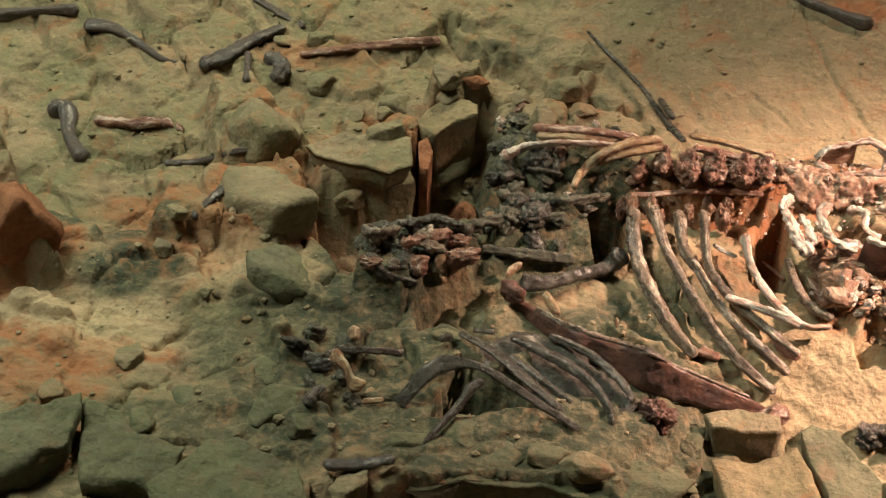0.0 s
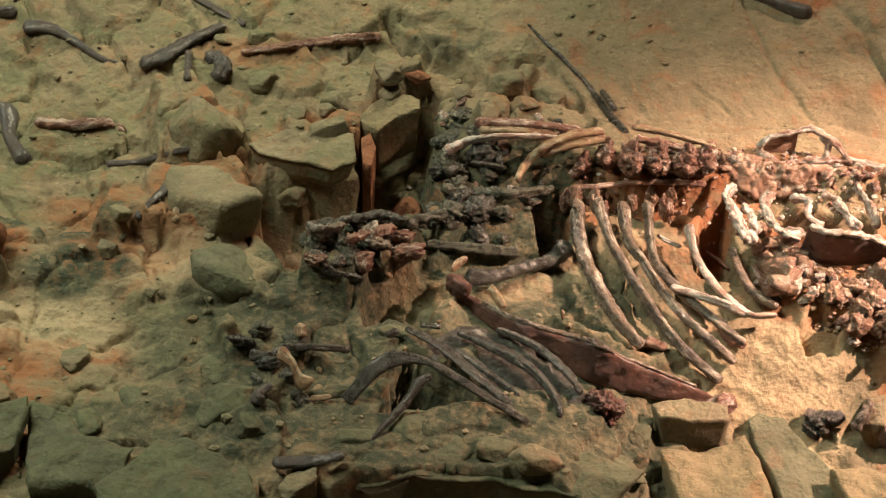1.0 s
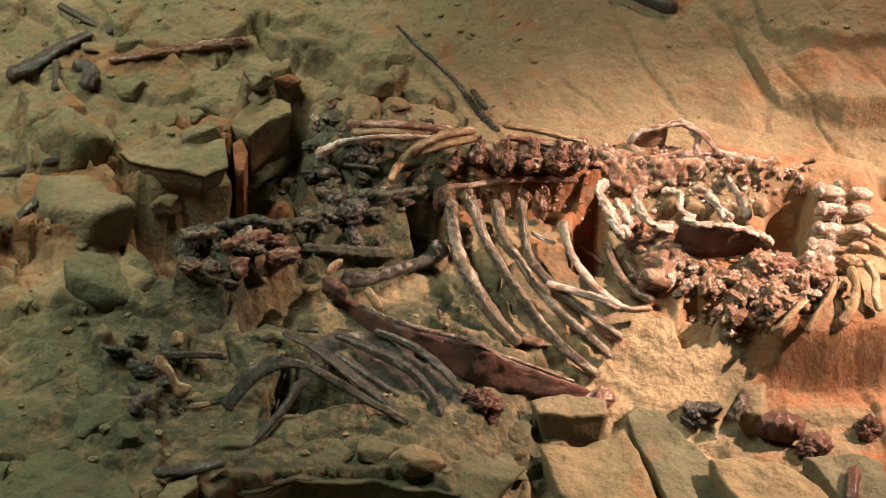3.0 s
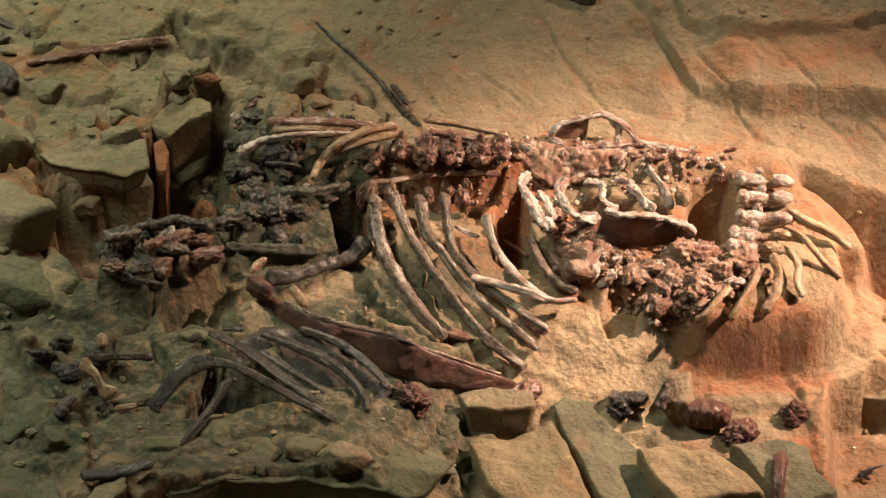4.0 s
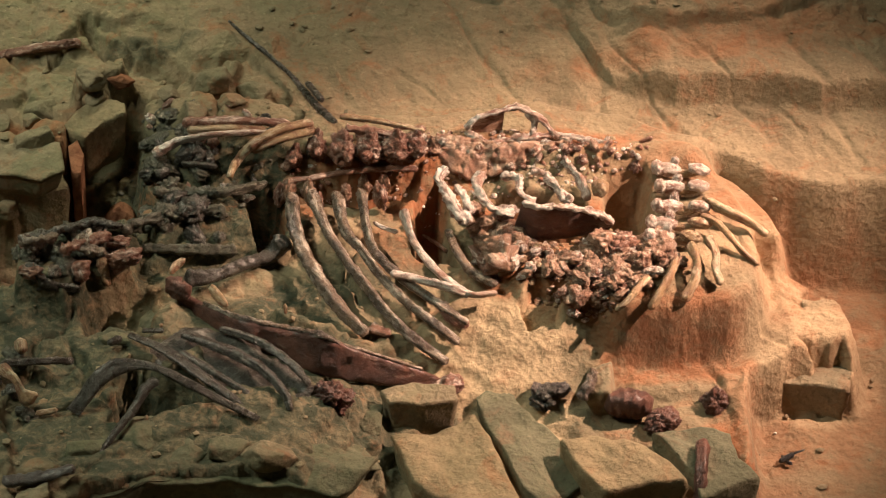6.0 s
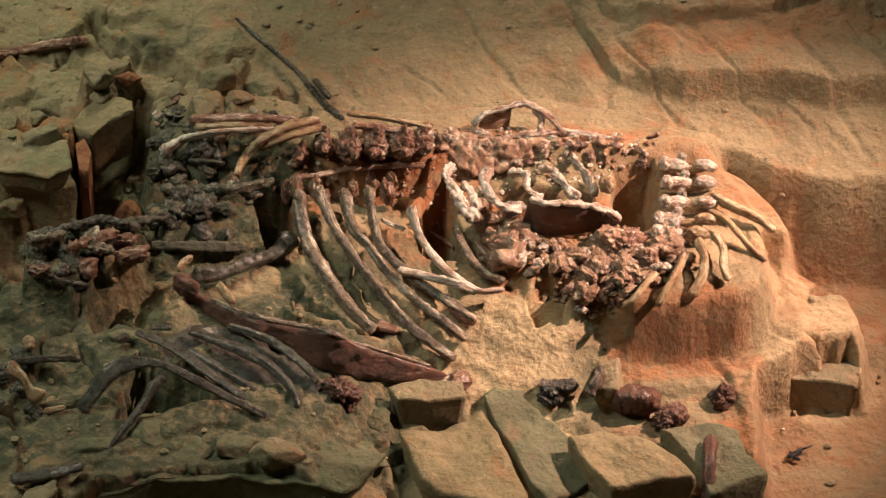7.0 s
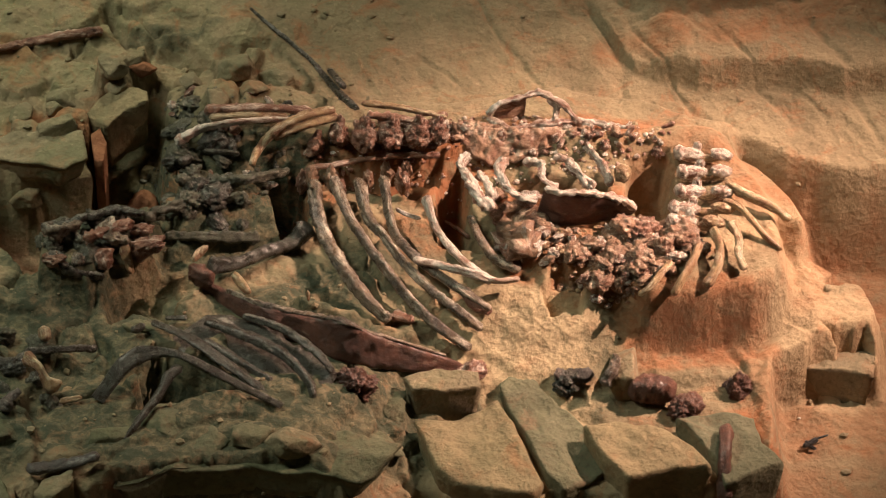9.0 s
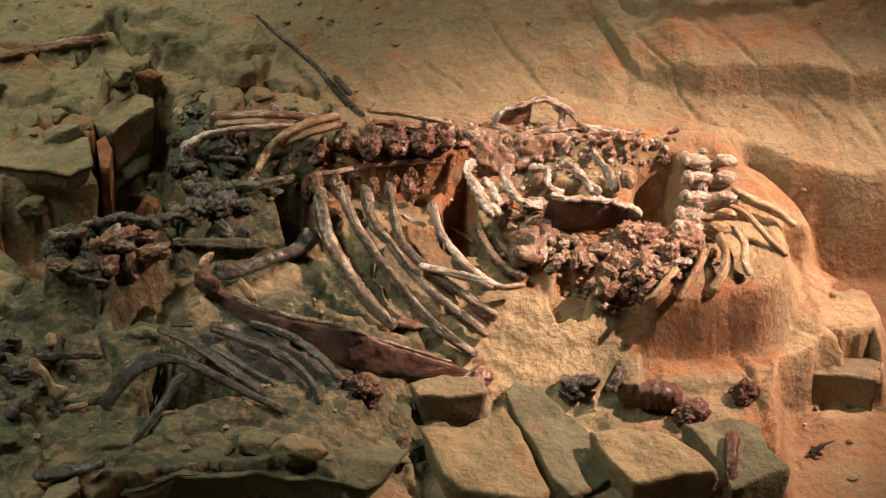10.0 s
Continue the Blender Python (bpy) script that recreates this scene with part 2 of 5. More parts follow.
RISES.append(([(1.21, 9.69), (1.32, 9.77), (1.47, 9.75), (1.44, 9.61), (1.25, 9.60)], -0.12, 0.03))
RISES.append(([(0.23, 10.63), (0.78, 10.67), (0.75, 10.55), (0.29, 10.53)], -0.12, 0.05))
RISES.append(([(-0.85, 9.23), (-0.72, 9.30), (-0.52, 9.26), (-0.27, 9.02), (-0.51, 8.99), (-0.84, 8.96)], -0.30, 0.06))
RISES.append(([(-0.99, 9.77), (-0.65, 9.84), (-0.64, 9.60), (-0.95, 9.58)], -0.18, 0.14))
RISES.append(([(0.10, 10.24), (1.24, 10.18), (1.03, 9.80), (0.49, 9.52), (-0.02, 9.73), (-0.13, 9.94)], -0.07, 0.12))
# crevice, block and boulders beyond the neck
RISES.append(([(-1.61, 10.55), (-1.15, 10.71), (-1.11, 11.17), (-0.82, 11.31), (-0.75, 11.05), (-0.66, 10.49), (-0.86, 10.35), (-1.34, 10.27), (-1.35, 10.00), (-1.49, 9.94), (-1.58, 10.24)], -0.38, 0.09))
RISES.append(([(-1.69, 10.77), (-1.44, 10.99), (-1.19, 11.03), (-1.11, 10.70), (-1.20, 10.59), (-1.60, 10.61)], 0.14, 0.05))
RISES.append(([(-2.29, 11.21), (-2.10, 11.28), (-1.71, 10.81), (-1.82, 10.58), (-2.18, 10.68)], 0.16, 0.09))
RISES.append(([(-2.44, 10.41), (-2.00, 10.58), (-1.68, 10.60), (-1.56, 10.29), (-1.79, 10.06), (-2.35, 10.01)], 0.16, 0.09))
RISES.append(([(-1.97, 10.03), (-1.80, 10.12), (-1.49, 9.87), (-1.46, 9.69), (-1.86, 9.62)], 0.06, 0.14))
RISES.append(([(-1.17, 11.34), (-0.84, 11.46), (-0.81, 11.29), (-1.08, 11.18)], 0.16, 0.05))
RISES.append(([(-0.62, 10.35), (0.00, 10.52), (-0.01, 10.25), (-0.65, 10.04)], 0.08, 0.10))
RISES.append(([(-1.34, 10.07), (-0.79, 10.21), (-0.73, 9.86), (-1.08, 9.63), (-1.30, 9.75)], 0.16, 0.09))
RISES.append(([(-3.52, 10.40), (-3.26, 10.38), (-2.98, 9.87), (-2.83, 9.63), (-3.27, 9.49)], 0.28, 0.06))
RISES.append(([(-3.25, 9.22), (-2.92, 9.51), (-2.06, 9.26), (-2.43, 8.77), (-3.13, 8.74)], 0.09, 0.16))
RISES.append(([(-1.77, 9.44), (-1.61, 9.52), (-1.57, 9.42), (-1.72, 9.32)], 0.08, 0.05))
RISES.append(([(-1.67, 9.37), (-1.45, 9.40), (-1.17, 9.04), (-1.35, 8.79), (-1.63, 8.98)], 0.08, 0.12))
RISES.append(([(-2.25, 8.62), (-1.94, 8.66), (-1.85, 8.63), (-2.08, 8.55)], -0.12, 0.03))
RISES.append(([(-0.54, 11.54), (-0.32, 11.62), (-0.19, 11.53), (-0.27, 11.27), (-0.45, 11.22)], 0.08, 0.06))
RISES.append(([(-1.19, 9.59), (-0.66, 9.54), (-1.06, 9.29), (-1.22, 9.43)], -0.04, 0.10))
# the bed of the slabs, and the drop before them
RISES.append(([(0.60, 9.0), (1.0, 9.32), (1.28, 9.36), (1.6, 9.05), (2.25, 9.0), (2.3, 8.6), (0.62, 8.6)], -0.04, 0.08))
RISES.append(([(-1.05, 8.46), (-0.62, 8.51), (-0.22, 8.55), (0.04, 8.51), (0.30, 8.46), (0.62, 8.72), (0.94, 8.60), (1.14, 8.60), (1.28, 8.66), (1.58, 8.66), (1.82, 8.70), (2.12, 8.66), (2.36, 8.78), (2.30, 6.6), (-1.1, 6.6)], -0.90, 0.06))
# a groove across the bank
RISES.append(([(-1.15, 12.00), (-0.82, 11.74), (-0.51, 11.57), (-0.16, 11.65), (-0.14, 11.60), (-0.51, 11.48), (-0.85, 11.64), (-1.17, 11.91)], -0.10, 0.06))
# the hole in the tall block
RISES.append(([(2.76, 9.72), (2.97, 9.71), (2.99, 9.61), (2.85, 9.56), (2.78, 9.61)], -0.24, 0.05))
RISES.append(([(2.83, 10.03), (2.93, 10.02), (2.92, 9.96), (2.84, 9.97)], -0.08, 0.03))


CUT = [(1.75, 9.87), (2.72, 10.16), (3.15, 10.01), (2.98, 9.33), (2.28, 9.31), (1.71, 9.45)]


def ground(x, y):
    """Height of the dug ground over the world's zero."""
    x, y = np.asarray(x, float), np.asarray(y, float)
    rough = 0.35 + 0.65 * smooth((0.9 - x + 0.5 * (10.6 - y)) / 1.2)
    rough = np.minimum(1, rough + 0.35 * smooth(inside(x, y, CUT) / 0.3 + 0.5))
    wx = x + (0.03 + 0.09 * rough) * fbm(x, y, 0.30, 4, 11, 0.55)
    wy = y + (0.03 + 0.09 * rough) * fbm(x, y, 0.30, 4, 23, 0.55)
    bx = x + (0.04 + 0.06 * rough) * fbm(x, y, 0.45, 2, 11)
    by = y + (0.04 + 0.06 * rough) * fbm(x, y, 0.45, 2, 23)
    line = np.interp(wx, [p[0] for p in SPINE], [p[1] for p in SPINE])
    h = 0.24 * np.maximum(0, wy - line) ** 1.1 * np.exp(-np.maximum(0, wy - line) / 9)
    ledge = np.interp(bx, [p[0] for p in LEDGE], [p[1] for p in LEDGE])
    h = h + (0.05 + 0.11 * smooth((bx - LEDGE[3][0]) / 0.3)) * smooth((by - ledge) / 0.06) * smooth((bx - LEDGE[0][0]) / 0.3)
    h = h + 0.05 * smooth((by - ledge - 0.45 - 0.3 * fbm(x, y, 0.9, 3, 51)) / 0.05) * smooth((bx - LEDGE[0][0]) / 0.3)
    edge = wall = 0
    for corners, level, soft in LEVELS:
        m = smooth(inside(bx, by, corners) / soft + 0.5)
        h = h * (1 - m) + level * m
        wall = np.maximum(wall * (1 - m), 4 * m * (1 - m) if soft < 0.4 else 0)
        edge = np.maximum(edge * (1 - m), 4 * m * (1 - m)) if 0.12 < soft < 0.4 else edge * (1 - m)
    for corners, rise, soft in RISES:
        h = h + rise * smooth(inside(wx, wy, corners) / soft + 0.5)
    near = smooth((5.4 - np.abs(x)) / 1.2) * smooth((y - 6.2) / 1.2) * smooth((14.6 - y) / 1.2)
    cell, crack = cells(x + 0.12 * fbm(x, y, 0.3, 3, 61), y + 0.12 * fbm(x, y, 0.3, 3, 63), 0.44, 71)
    h = h + near * np.maximum(0, rough - 0.4) * (0.075 * cell - 0.045 * smooth(1 - crack / 0.16))
    h = h + (0.15 + 0.85 * near) * rough * (0.15 * fbm(0.7 * x, 1.2 * y, 0.70, 3, 3) + 0.03 * np.abs(fbm(x, y, 0.26, 3, 5)))
    # thin beds: the stone breaks in small terraces
    k = 0.085
    q = h / k + 0.8 * fbm(x, y, 0.5, 2, 9)
    h = h + near * k * np.maximum(0.5 * rough, 0.3 * edge) * (np.floor(q) + smooth((q - np.floor(q) - 0.5) * 3 + 0.5) - q)
    h = h + near * (0.22 + 0.78 * rough) * (1 - 0.9 * wall) * ((0.012 - 0.026 * np.abs(fbm(0.8 * x, 1.2 * y, 0.17, 5, 7, 0.6))) + 0.008 * fbm(x, y, 0.035, 2, 8))
    # creases washed down the bank
    across, along = 0.86 * x + 0.5 * y, 0.5 * x - 0.86 * y
    h = h - near * 0.022 * (1.25 - rough) * smooth(1 - 9 * np.abs(fbm(across, 0.3 * along, 0.32, 3, 41))) * smooth((wy - line) / 0.2) * smooth((h + 0.04) / 0.06)
    return BED_SLOPE * (y - BED_Y) + h


def spaced(lo, fine_lo, fine_hi, hi, step):
    """Even fine steps in the middle, widening ones out to both ends."""
    mid = np.arange(fine_lo, fine_hi, step)
    grow = step * 1.25 ** np.arange(1, 40)
    right = fine_hi + np.cumsum(grow)
    left = fine_lo - np.cumsum(grow)
    return np.concatenate([[lo], left[left > lo + 0.3][::-1], mid, right[right < hi - 0.3], [hi]])


GX, GY = spaced(-13, -3.9, 3.9, 13, 0.0098), spaced(-6, 7.9, 12.7, 21, 0.0098)
XX, YY = np.meshgrid(GX, GY)
ZZ = ground(XX, YY)
me = bpy.data.meshes.new("ground")
nx, ny = len(GX), len(GY)
me.vertices.add(nx * ny)
me.vertices.foreach_set("co", np.stack([XX, YY, ZZ], -1).astype(np.float32).ravel())
idx = np.arange(nx * ny).reshape(ny, nx)
quads = np.stack([idx[:-1, :-1], idx[:-1, 1:], idx[1:, 1:], idx[1:, :-1]], -1).reshape(-1, 4).astype(np.int32)
me.loops.add(quads.size)
me.loops.foreach_set("vertex_index", quads.ravel())
me.polygons.add(len(quads))
me.polygons.foreach_set("loop_start", np.arange(0, quads.size, 4, dtype=np.int32))
me.polygons.foreach_set("use_smooth", np.ones(len(quads), dtype=bool))
me.update()
me.materials.append(SAND)
tagged(new("ground", me), "dug sandstone ground of the fossil pit", "ground", kind="structure")

# stains: red clay, dark mossy crust with shade painted in, pale patches
STAINS_AND_SHADE = []
STAINS_AND_SHADE.append((0, -3.09, 9.78, .30, .25, .9))
STAINS_AND_SHADE.append((0, -2.69, 8.89, .35, .18, .7))
STAINS_AND_SHADE.append((0, -2.23, 9.98, .35, .2, .6))
STAINS_AND_SHADE.append((0, -1.90, 10.52, .25, .2, .6))
STAINS_AND_SHADE.append((0, -1.98, 10.99, .15, .15, .7))
STAINS_AND_SHADE.append((0, -1.10, 10.81, .1, .3, .7))
STAINS_AND_SHADE.append((0, -0.79, 10.56, .2, .2, .9))
STAINS_AND_SHADE.append((0, -0.04, 10.47, .25, .15, .9))
STAINS_AND_SHADE.append((0, 0.48, 10.64, .5, .12, .9))
STAINS_AND_SHADE.append((0, 0.78, 10.50, .2, .2, .9))
STAINS_AND_SHADE.append((0, 1.48, 10.82, .6, .12, .8))
STAINS_AND_SHADE.append((0, 1.49, 10.33, .4, .12, .9))
STAINS_AND_SHADE.append((0, 0.64, 10.15, .2, .15, .7))
STAINS_AND_SHADE.append((0, 1.51, 9.88, .4, .2, .7))
STAINS_AND_SHADE.append((0, 2.06, 9.57, .4, .15, .7))
STAINS_AND_SHADE.append((0, 2.25, 8.90, .15, .3, .9))
STAINS_AND_SHADE.append((0, 2.60, 9.28, .4, .15, .4))
STAINS_AND_SHADE.append((0, 2.78, 8.74, .5, .4, .45))
STAINS_AND_SHADE.append((0, 3.02, 10.29, .6, .25, .55))
STAINS_AND_SHADE.append((0, 2.67, 11.56, 1.0, .15, .5))
STAINS_AND_SHADE.append((1, -2.48, 10.03, .25, .12, 1.0))
STAINS_AND_SHADE.append((1, -2.45, 9.73, .25, .15, 1.0))
STAINS_AND_SHADE.append((1, -2.98, 10.06, .2, .1, 1.0))
STAINS_AND_SHADE.append((1, -0.47, 10.61, .6, .25, 1.0))
STAINS_AND_SHADE.append((1, -0.72, 10.80, .3, .3, 1.0))
STAINS_AND_SHADE.append((1, -0.16, 9.33, .8, .25, 1.0))
STAINS_AND_SHADE.append((1, -0.65, 9.11, .5, .2, 1.0))
STAINS_AND_SHADE.append((1, -1.12, 10.04, .4, .2, 1.0))
STAINS_AND_SHADE.append((1, -1.41, 9.16, .35, .25, 1.0))
STAINS_AND_SHADE.append((2, 1.18, 9.43, .4, .3, 1.0))
STAINS_AND_SHADE.append((2, 2.50, 9.95, .3, .3, .5))
STAINS_AND_SHADE.append((2, 2.85, 9.69, .3, .2, .6))
STAINS_AND_SHADE.append((2, 0.98, 8.71, .3, .3, .5))
STAINS_AND_SHADE.append((1, -0.25, 10.33, .4, .2, 1.0))
STAINS_AND_SHADE.append((1, -0.54, 10.12, .5, .25, 1.0))
STAINS_AND_SHADE.append((1, -0.95, 9.50, .7, .4, 1.0))
STAINS_AND_SHADE.append((1, -0.38, 9.18, .9, .4, 1.0))
STAINS_AND_SHADE.append((1, 0.20, 9.13, .4, .2, 1.0))
STAINS_AND_SHADE.append((1, -1.04, 8.82, .7, .3, 1.0))
STAINS_AND_SHADE.append((0, -2.57, 9.10, .3, .15, .8))
STAINS_AND_SHADE.append((0, -2.29, 9.84, .3, .12, .8))
STAINS_AND_SHADE.append((0, -2.04, 10.41, .15, .2, .9))
STAINS_AND_SHADE.append((0, -2.52, 8.54, .12, .2, .9))
STAINS_AND_SHADE.append((0, -1.42, 11.06, .2, .12, .7))
STAINS_AND_SHADE.append((2, -2.48, 9.35, .4, .2, .6))
STAINS_AND_SHADE.append((2, -1.99, 9.83, .2, .2, .4))
STAINS_AND_SHADE.append((0, -2.39, 9.20, .25, .1, .9))
STAINS_AND_SHADE.append((0, -2.86, 9.22, .3, .1, .9))
STAINS_AND_SHADE.append((0, -2.54, 10.30, .3, .12, .7))
STAINS_AND_SHADE.append((0, -1.82, 11.57, .3, .1, .5))
STAINS_AND_SHADE.append((2, -2.73, 9.40, .4, .15, .9))
STAINS_AND_SHADE.append((0, 2.56, 9.95, .2, .2, .5))
STAINS_AND_SHADE.append((0, 2.36, 10.62, .5, .15, .4))
STAINS_AND_SHADE.append((0, -0.10, 12.42, .5, .1, 1.0))
STAINS_AND_SHADE.append((0, 1.31, 12.24, .2, .1, .9))
STAINS_AND_SHADE.append((1, -0.69, 11.77, .3, .06, .7))
STAINS_AND_SHADE.append((1, 0.10, 9.81, .3, .2, 1.0))
STAINS_AND_SHADE.append((1, 0.39, 9.98, .25, .2, .8))
STAINS_AND_SHADE.append((1, -0.25, 9.71, .4, .15, .9))
STAINS_AND_SHADE.append((1, -0.67, 9.50, .4, .2, 1.0))
STAINS_AND_SHADE.append((1, 0.63, 10.06, .2, .15, .6))
STAINS_AND_SHADE.append((1, 0.31, 9.02, .5, .2, .9))
STAINS_AND_SHADE.append((1, -0.10, 8.80, .6, .2, .8))
# shade left of the wedge and over the second slab, painted dark
STAINS_AND_SHADE.append((1, 1.52, 9.38, .12, .25, .7))
STAINS_AND_SHADE.append((1, 1.02, 9.27, .15, .1, .8))
STAINS_AND_SHADE.append((1, 1.25, 8.70, .12, .3, .8))
STAINS_AND_SHADE.append((0, 2.61, 8.60, .6, .5, .5))
STAINS_AND_SHADE.append((0, 2.97, 9.44, .4, .4, .45))
STAINS_AND_SHADE.append((0, -1.83, 10.29, .25, .2, .9))
STAINS_AND_SHADE.append((1, -1.19, 9.31, .5, .3, 1.0))
STAINS_AND_SHADE.append((1, -0.50, 8.67, .8, .25, .9))
STAINS_AND_SHADE.append((1, -1.30, 9.58, .5, .15, .9))
STAINS_AND_SHADE.append((1, -1.83, 9.27, .3, .25, .8))
STAINS_AND_SHADE.append((1, -1.54, 8.92, .4, .3, .9))
STAINS_AND_SHADE.append((1, -1.92, 8.72, .5, .15, .8))
STAINS_AND_SHADE.append((1, -0.46, 10.34, .5, .25, 1.0))
stain_and_shade = np.zeros((ny, nx, 4), np.float32)
stain_and_shade[..., 3] = 1
for ch, x, y, rx, ry, amount in STAINS_AND_SHADE:
    d = ((XX - x) / rx) ** 2 + ((YY - y) / ry) ** 2
    stain_and_shade[..., ch] = np.maximum(stain_and_shade[..., ch], amount * smooth(1.6 - d + 1.2 * fbm(XX, YY, 0.25, 3, 31 + ch)))
PEDESTAL = [(1.74, 9.79), (2.71, 9.94), (2.75, 9.72), (2.36, 9.52), (1.71, 9.49)]
me.attributes.new("chisel", "FLOAT", "POINT").data.foreach_set("value", smooth(inside(XX, YY, PEDESTAL) / 0.1 + 0.5).astype(np.float32).ravel())
col = me.color_attributes.new("stain_and_shade", "FLOAT_COLOR", "POINT")
col.data.foreach_set("color", stain_and_shade.ravel())


def box(name, lo, hi, material, label, kind_of):
    bm = bmesh.new()
    bmesh.ops.create_cube(bm, size=1, matrix=Matrix.Translation([(a + b) / 2 for a, b in zip(lo, hi)]) @ Matrix.Diagonal([b - a for a, b in zip(lo, hi)] + [1]))
    m = bpy.data.meshes.new(name)
    bm.to_mesh(m)
    bm.free()
    m.materials.append(material)
    return tagged(new(name, m), label, kind_of, kind="structure")


box("wall_north", (-13, 21, -4), (13, 21.3, 9.5), PLASTER, "plain plaster wall of the hall", "wall")
box("wall_south", (-13, -6.3, -4), (13, -6, 9.5), PLASTER, "plain plaster wall of the hall", "wall")
box("wall_east", (13, -6.3, -4), (13.3, 21.3, 9.5), PLASTER, "plain plaster wall of the hall", "wall")
box("wall_west", (-13.3, -6.3, -4), (-13, 21.3, 9.5), PLASTER, "plain plaster wall of the hall", "wall")
box("ceiling", (-13.3, -6.3, 9.5), (13.3, 21.3, 9.8), PLASTER, "plain ceiling of the hall", "ceiling")

# ---- shapes ----


def on(x, y):
    """Height of the ground mesh under a place."""
    i = min(max(int(np.searchsorted(GX, x)) - 1, 0), nx - 2)
    j = min(max(int(np.searchsorted(GY, y)) - 1, 0), ny - 2)
    u, v = (x - GX[i]) / (GX[i + 1] - GX[i]), (y - GY[j]) / (GY[j + 1] - GY[j])
    return float((ZZ[j, i] * (1 - u) + ZZ[j, i + 1] * u) * (1 - v) + (ZZ[j + 1, i] * (1 - u) + ZZ[j + 1, i + 1] * u) * v)


def bed(x, y):
    """Height of the sloping bed that the ground was dug from."""
    return BED_SLOPE * (y - BED_Y)


def mesh_of(name, verts, faces, material, smoothed=True, grain=None):
    m = bpy.data.meshes.new(name)
    m.from_pydata([tuple(v) for v in verts], [], faces)
    m.polygons.foreach_set("use_smooth", [smoothed] * len(m.polygons))
    m.materials.append(material)
    if grain is not None:
        m.attributes.new("grain", "FLOAT_VECTOR", "POINT").data.foreach_set("vector", np.array(grain, np.float32).ravel())
    m.update()
    return m


def part(name, mesh, parent, m=None, label=""):
    ob = new(name, mesh)
    ob.parent = parent
    if m is not None:
        ob.matrix_local = m
    return tagged(ob, label)


def curve_through(points, step):
    p = np.array(points, float)
    p = np.vstack([2 * p[0] - p[1], p, 2 * p[-1] - p[-2]])
    rows = []
    for k in range(1, len(p) - 2):
        n = max(2, int(np.linalg.norm(p[k + 1][:3] - p[k][:3]) / step))
        for t in np.arange(n) / n:
            a, b, c, d = p[k - 1], p[k], p[k + 1], p[k + 2]
            rows.append(0.5 * (2 * b + (c - a) * t + (2 * a - 5 * b + 4 * c - d) * t * t + (3 * b - a - 3 * c + d) * t ** 3))
    rows.append(p[-2])
    return np.array(rows)


def shaft(name, points, material, flat=1.0, knob=0.12, rough=0.20, sides=18, origin=(0, 0, 0), step=0.011, level=False):
    """A bone shaft swept along points (x, y, height over the ground, radius), with swollen ends and a worn skin."""
    rows = curve_through([(x, y, (bed(x, y) if level else on(x, y)) + off, r) for x, y, off, r in points], step)
    c, rad = rows[:, :3], np.maximum(rows[:, 3], 0.003)
    length = np.concatenate([[0], np.cumsum(np.linalg.norm(np.diff(c, axis=0), axis=1))])
    total = length[-1]
    tan = np.gradient(c, axis=0)
    tan /= np.linalg.norm(tan, axis=1)[:, None]
    verts, grain, n = [], [], len(c)
    turn = 5 * points[0][0] + 3 * points[0][1]
    for k in range(n):
        t = Vector(tan[k])
        side = t.cross(Vector((0, 0, 1))).normalized()
        top = side.cross(t)
        r = rad[k]
        for s in (length[k], total - length[k]):
            r *= 1 + knob * math.exp(-(s / (2.6 * rad[k])) ** 2)
        e = min(length[k], total - length[k])
        r *= math.sqrt(max(0.03, 1 - (1 - min(1, e / (0.9 * rad[k]))) ** 2))
        for a in range(sides):
            th = 2 * math.pi * a / sides
            # worn flat sides meeting in blunt edges
            ph = th + 0.5 + 0.4 * math.sin(2.0 * length[k] + turn)
            s = 0.92 * r * (abs(math.cos(ph)) ** 3.4 + abs(math.sin(ph)) ** 3.4) ** (-1 / 3.4)
            s *= 1 + 0.12 * math.cos(2 * th + turn + 2.5 * length[k]) + 0.07 * math.cos(3 * th - 2 * turn - 4 * length[k])
            v = Vector(c[k]) + side * (s * math.cos(th)) + top * (s * flat * math.sin(th))
            grain.append((0.28 * length[k] + turn, r * math.cos(th), r * math.sin(th)))
            w = 1 + rough * (0.5 * noise.noise(v * 9) + 0.8 * noise.noise(v * 21) + 0.8 * noise.noise(v * 44) - 1.2 * abs(noise.noise(v * 75)))
            v = Vector(c[k]) + (v - Vector(c[k])) * w
            verts.append(v - Vector(origin))
    faces = [(k * sides + a, k * sides + (a + 1) % sides, (k + 1) * sides + (a + 1) % sides, (k + 1) * sides + a) for k in range(n - 1) for a in range(sides)]
    faces += [tuple(reversed(range(sides))), tuple(range((n - 1) * sides, n * sides))]
    return mesh_of(name, verts, faces, material, grain=grain)


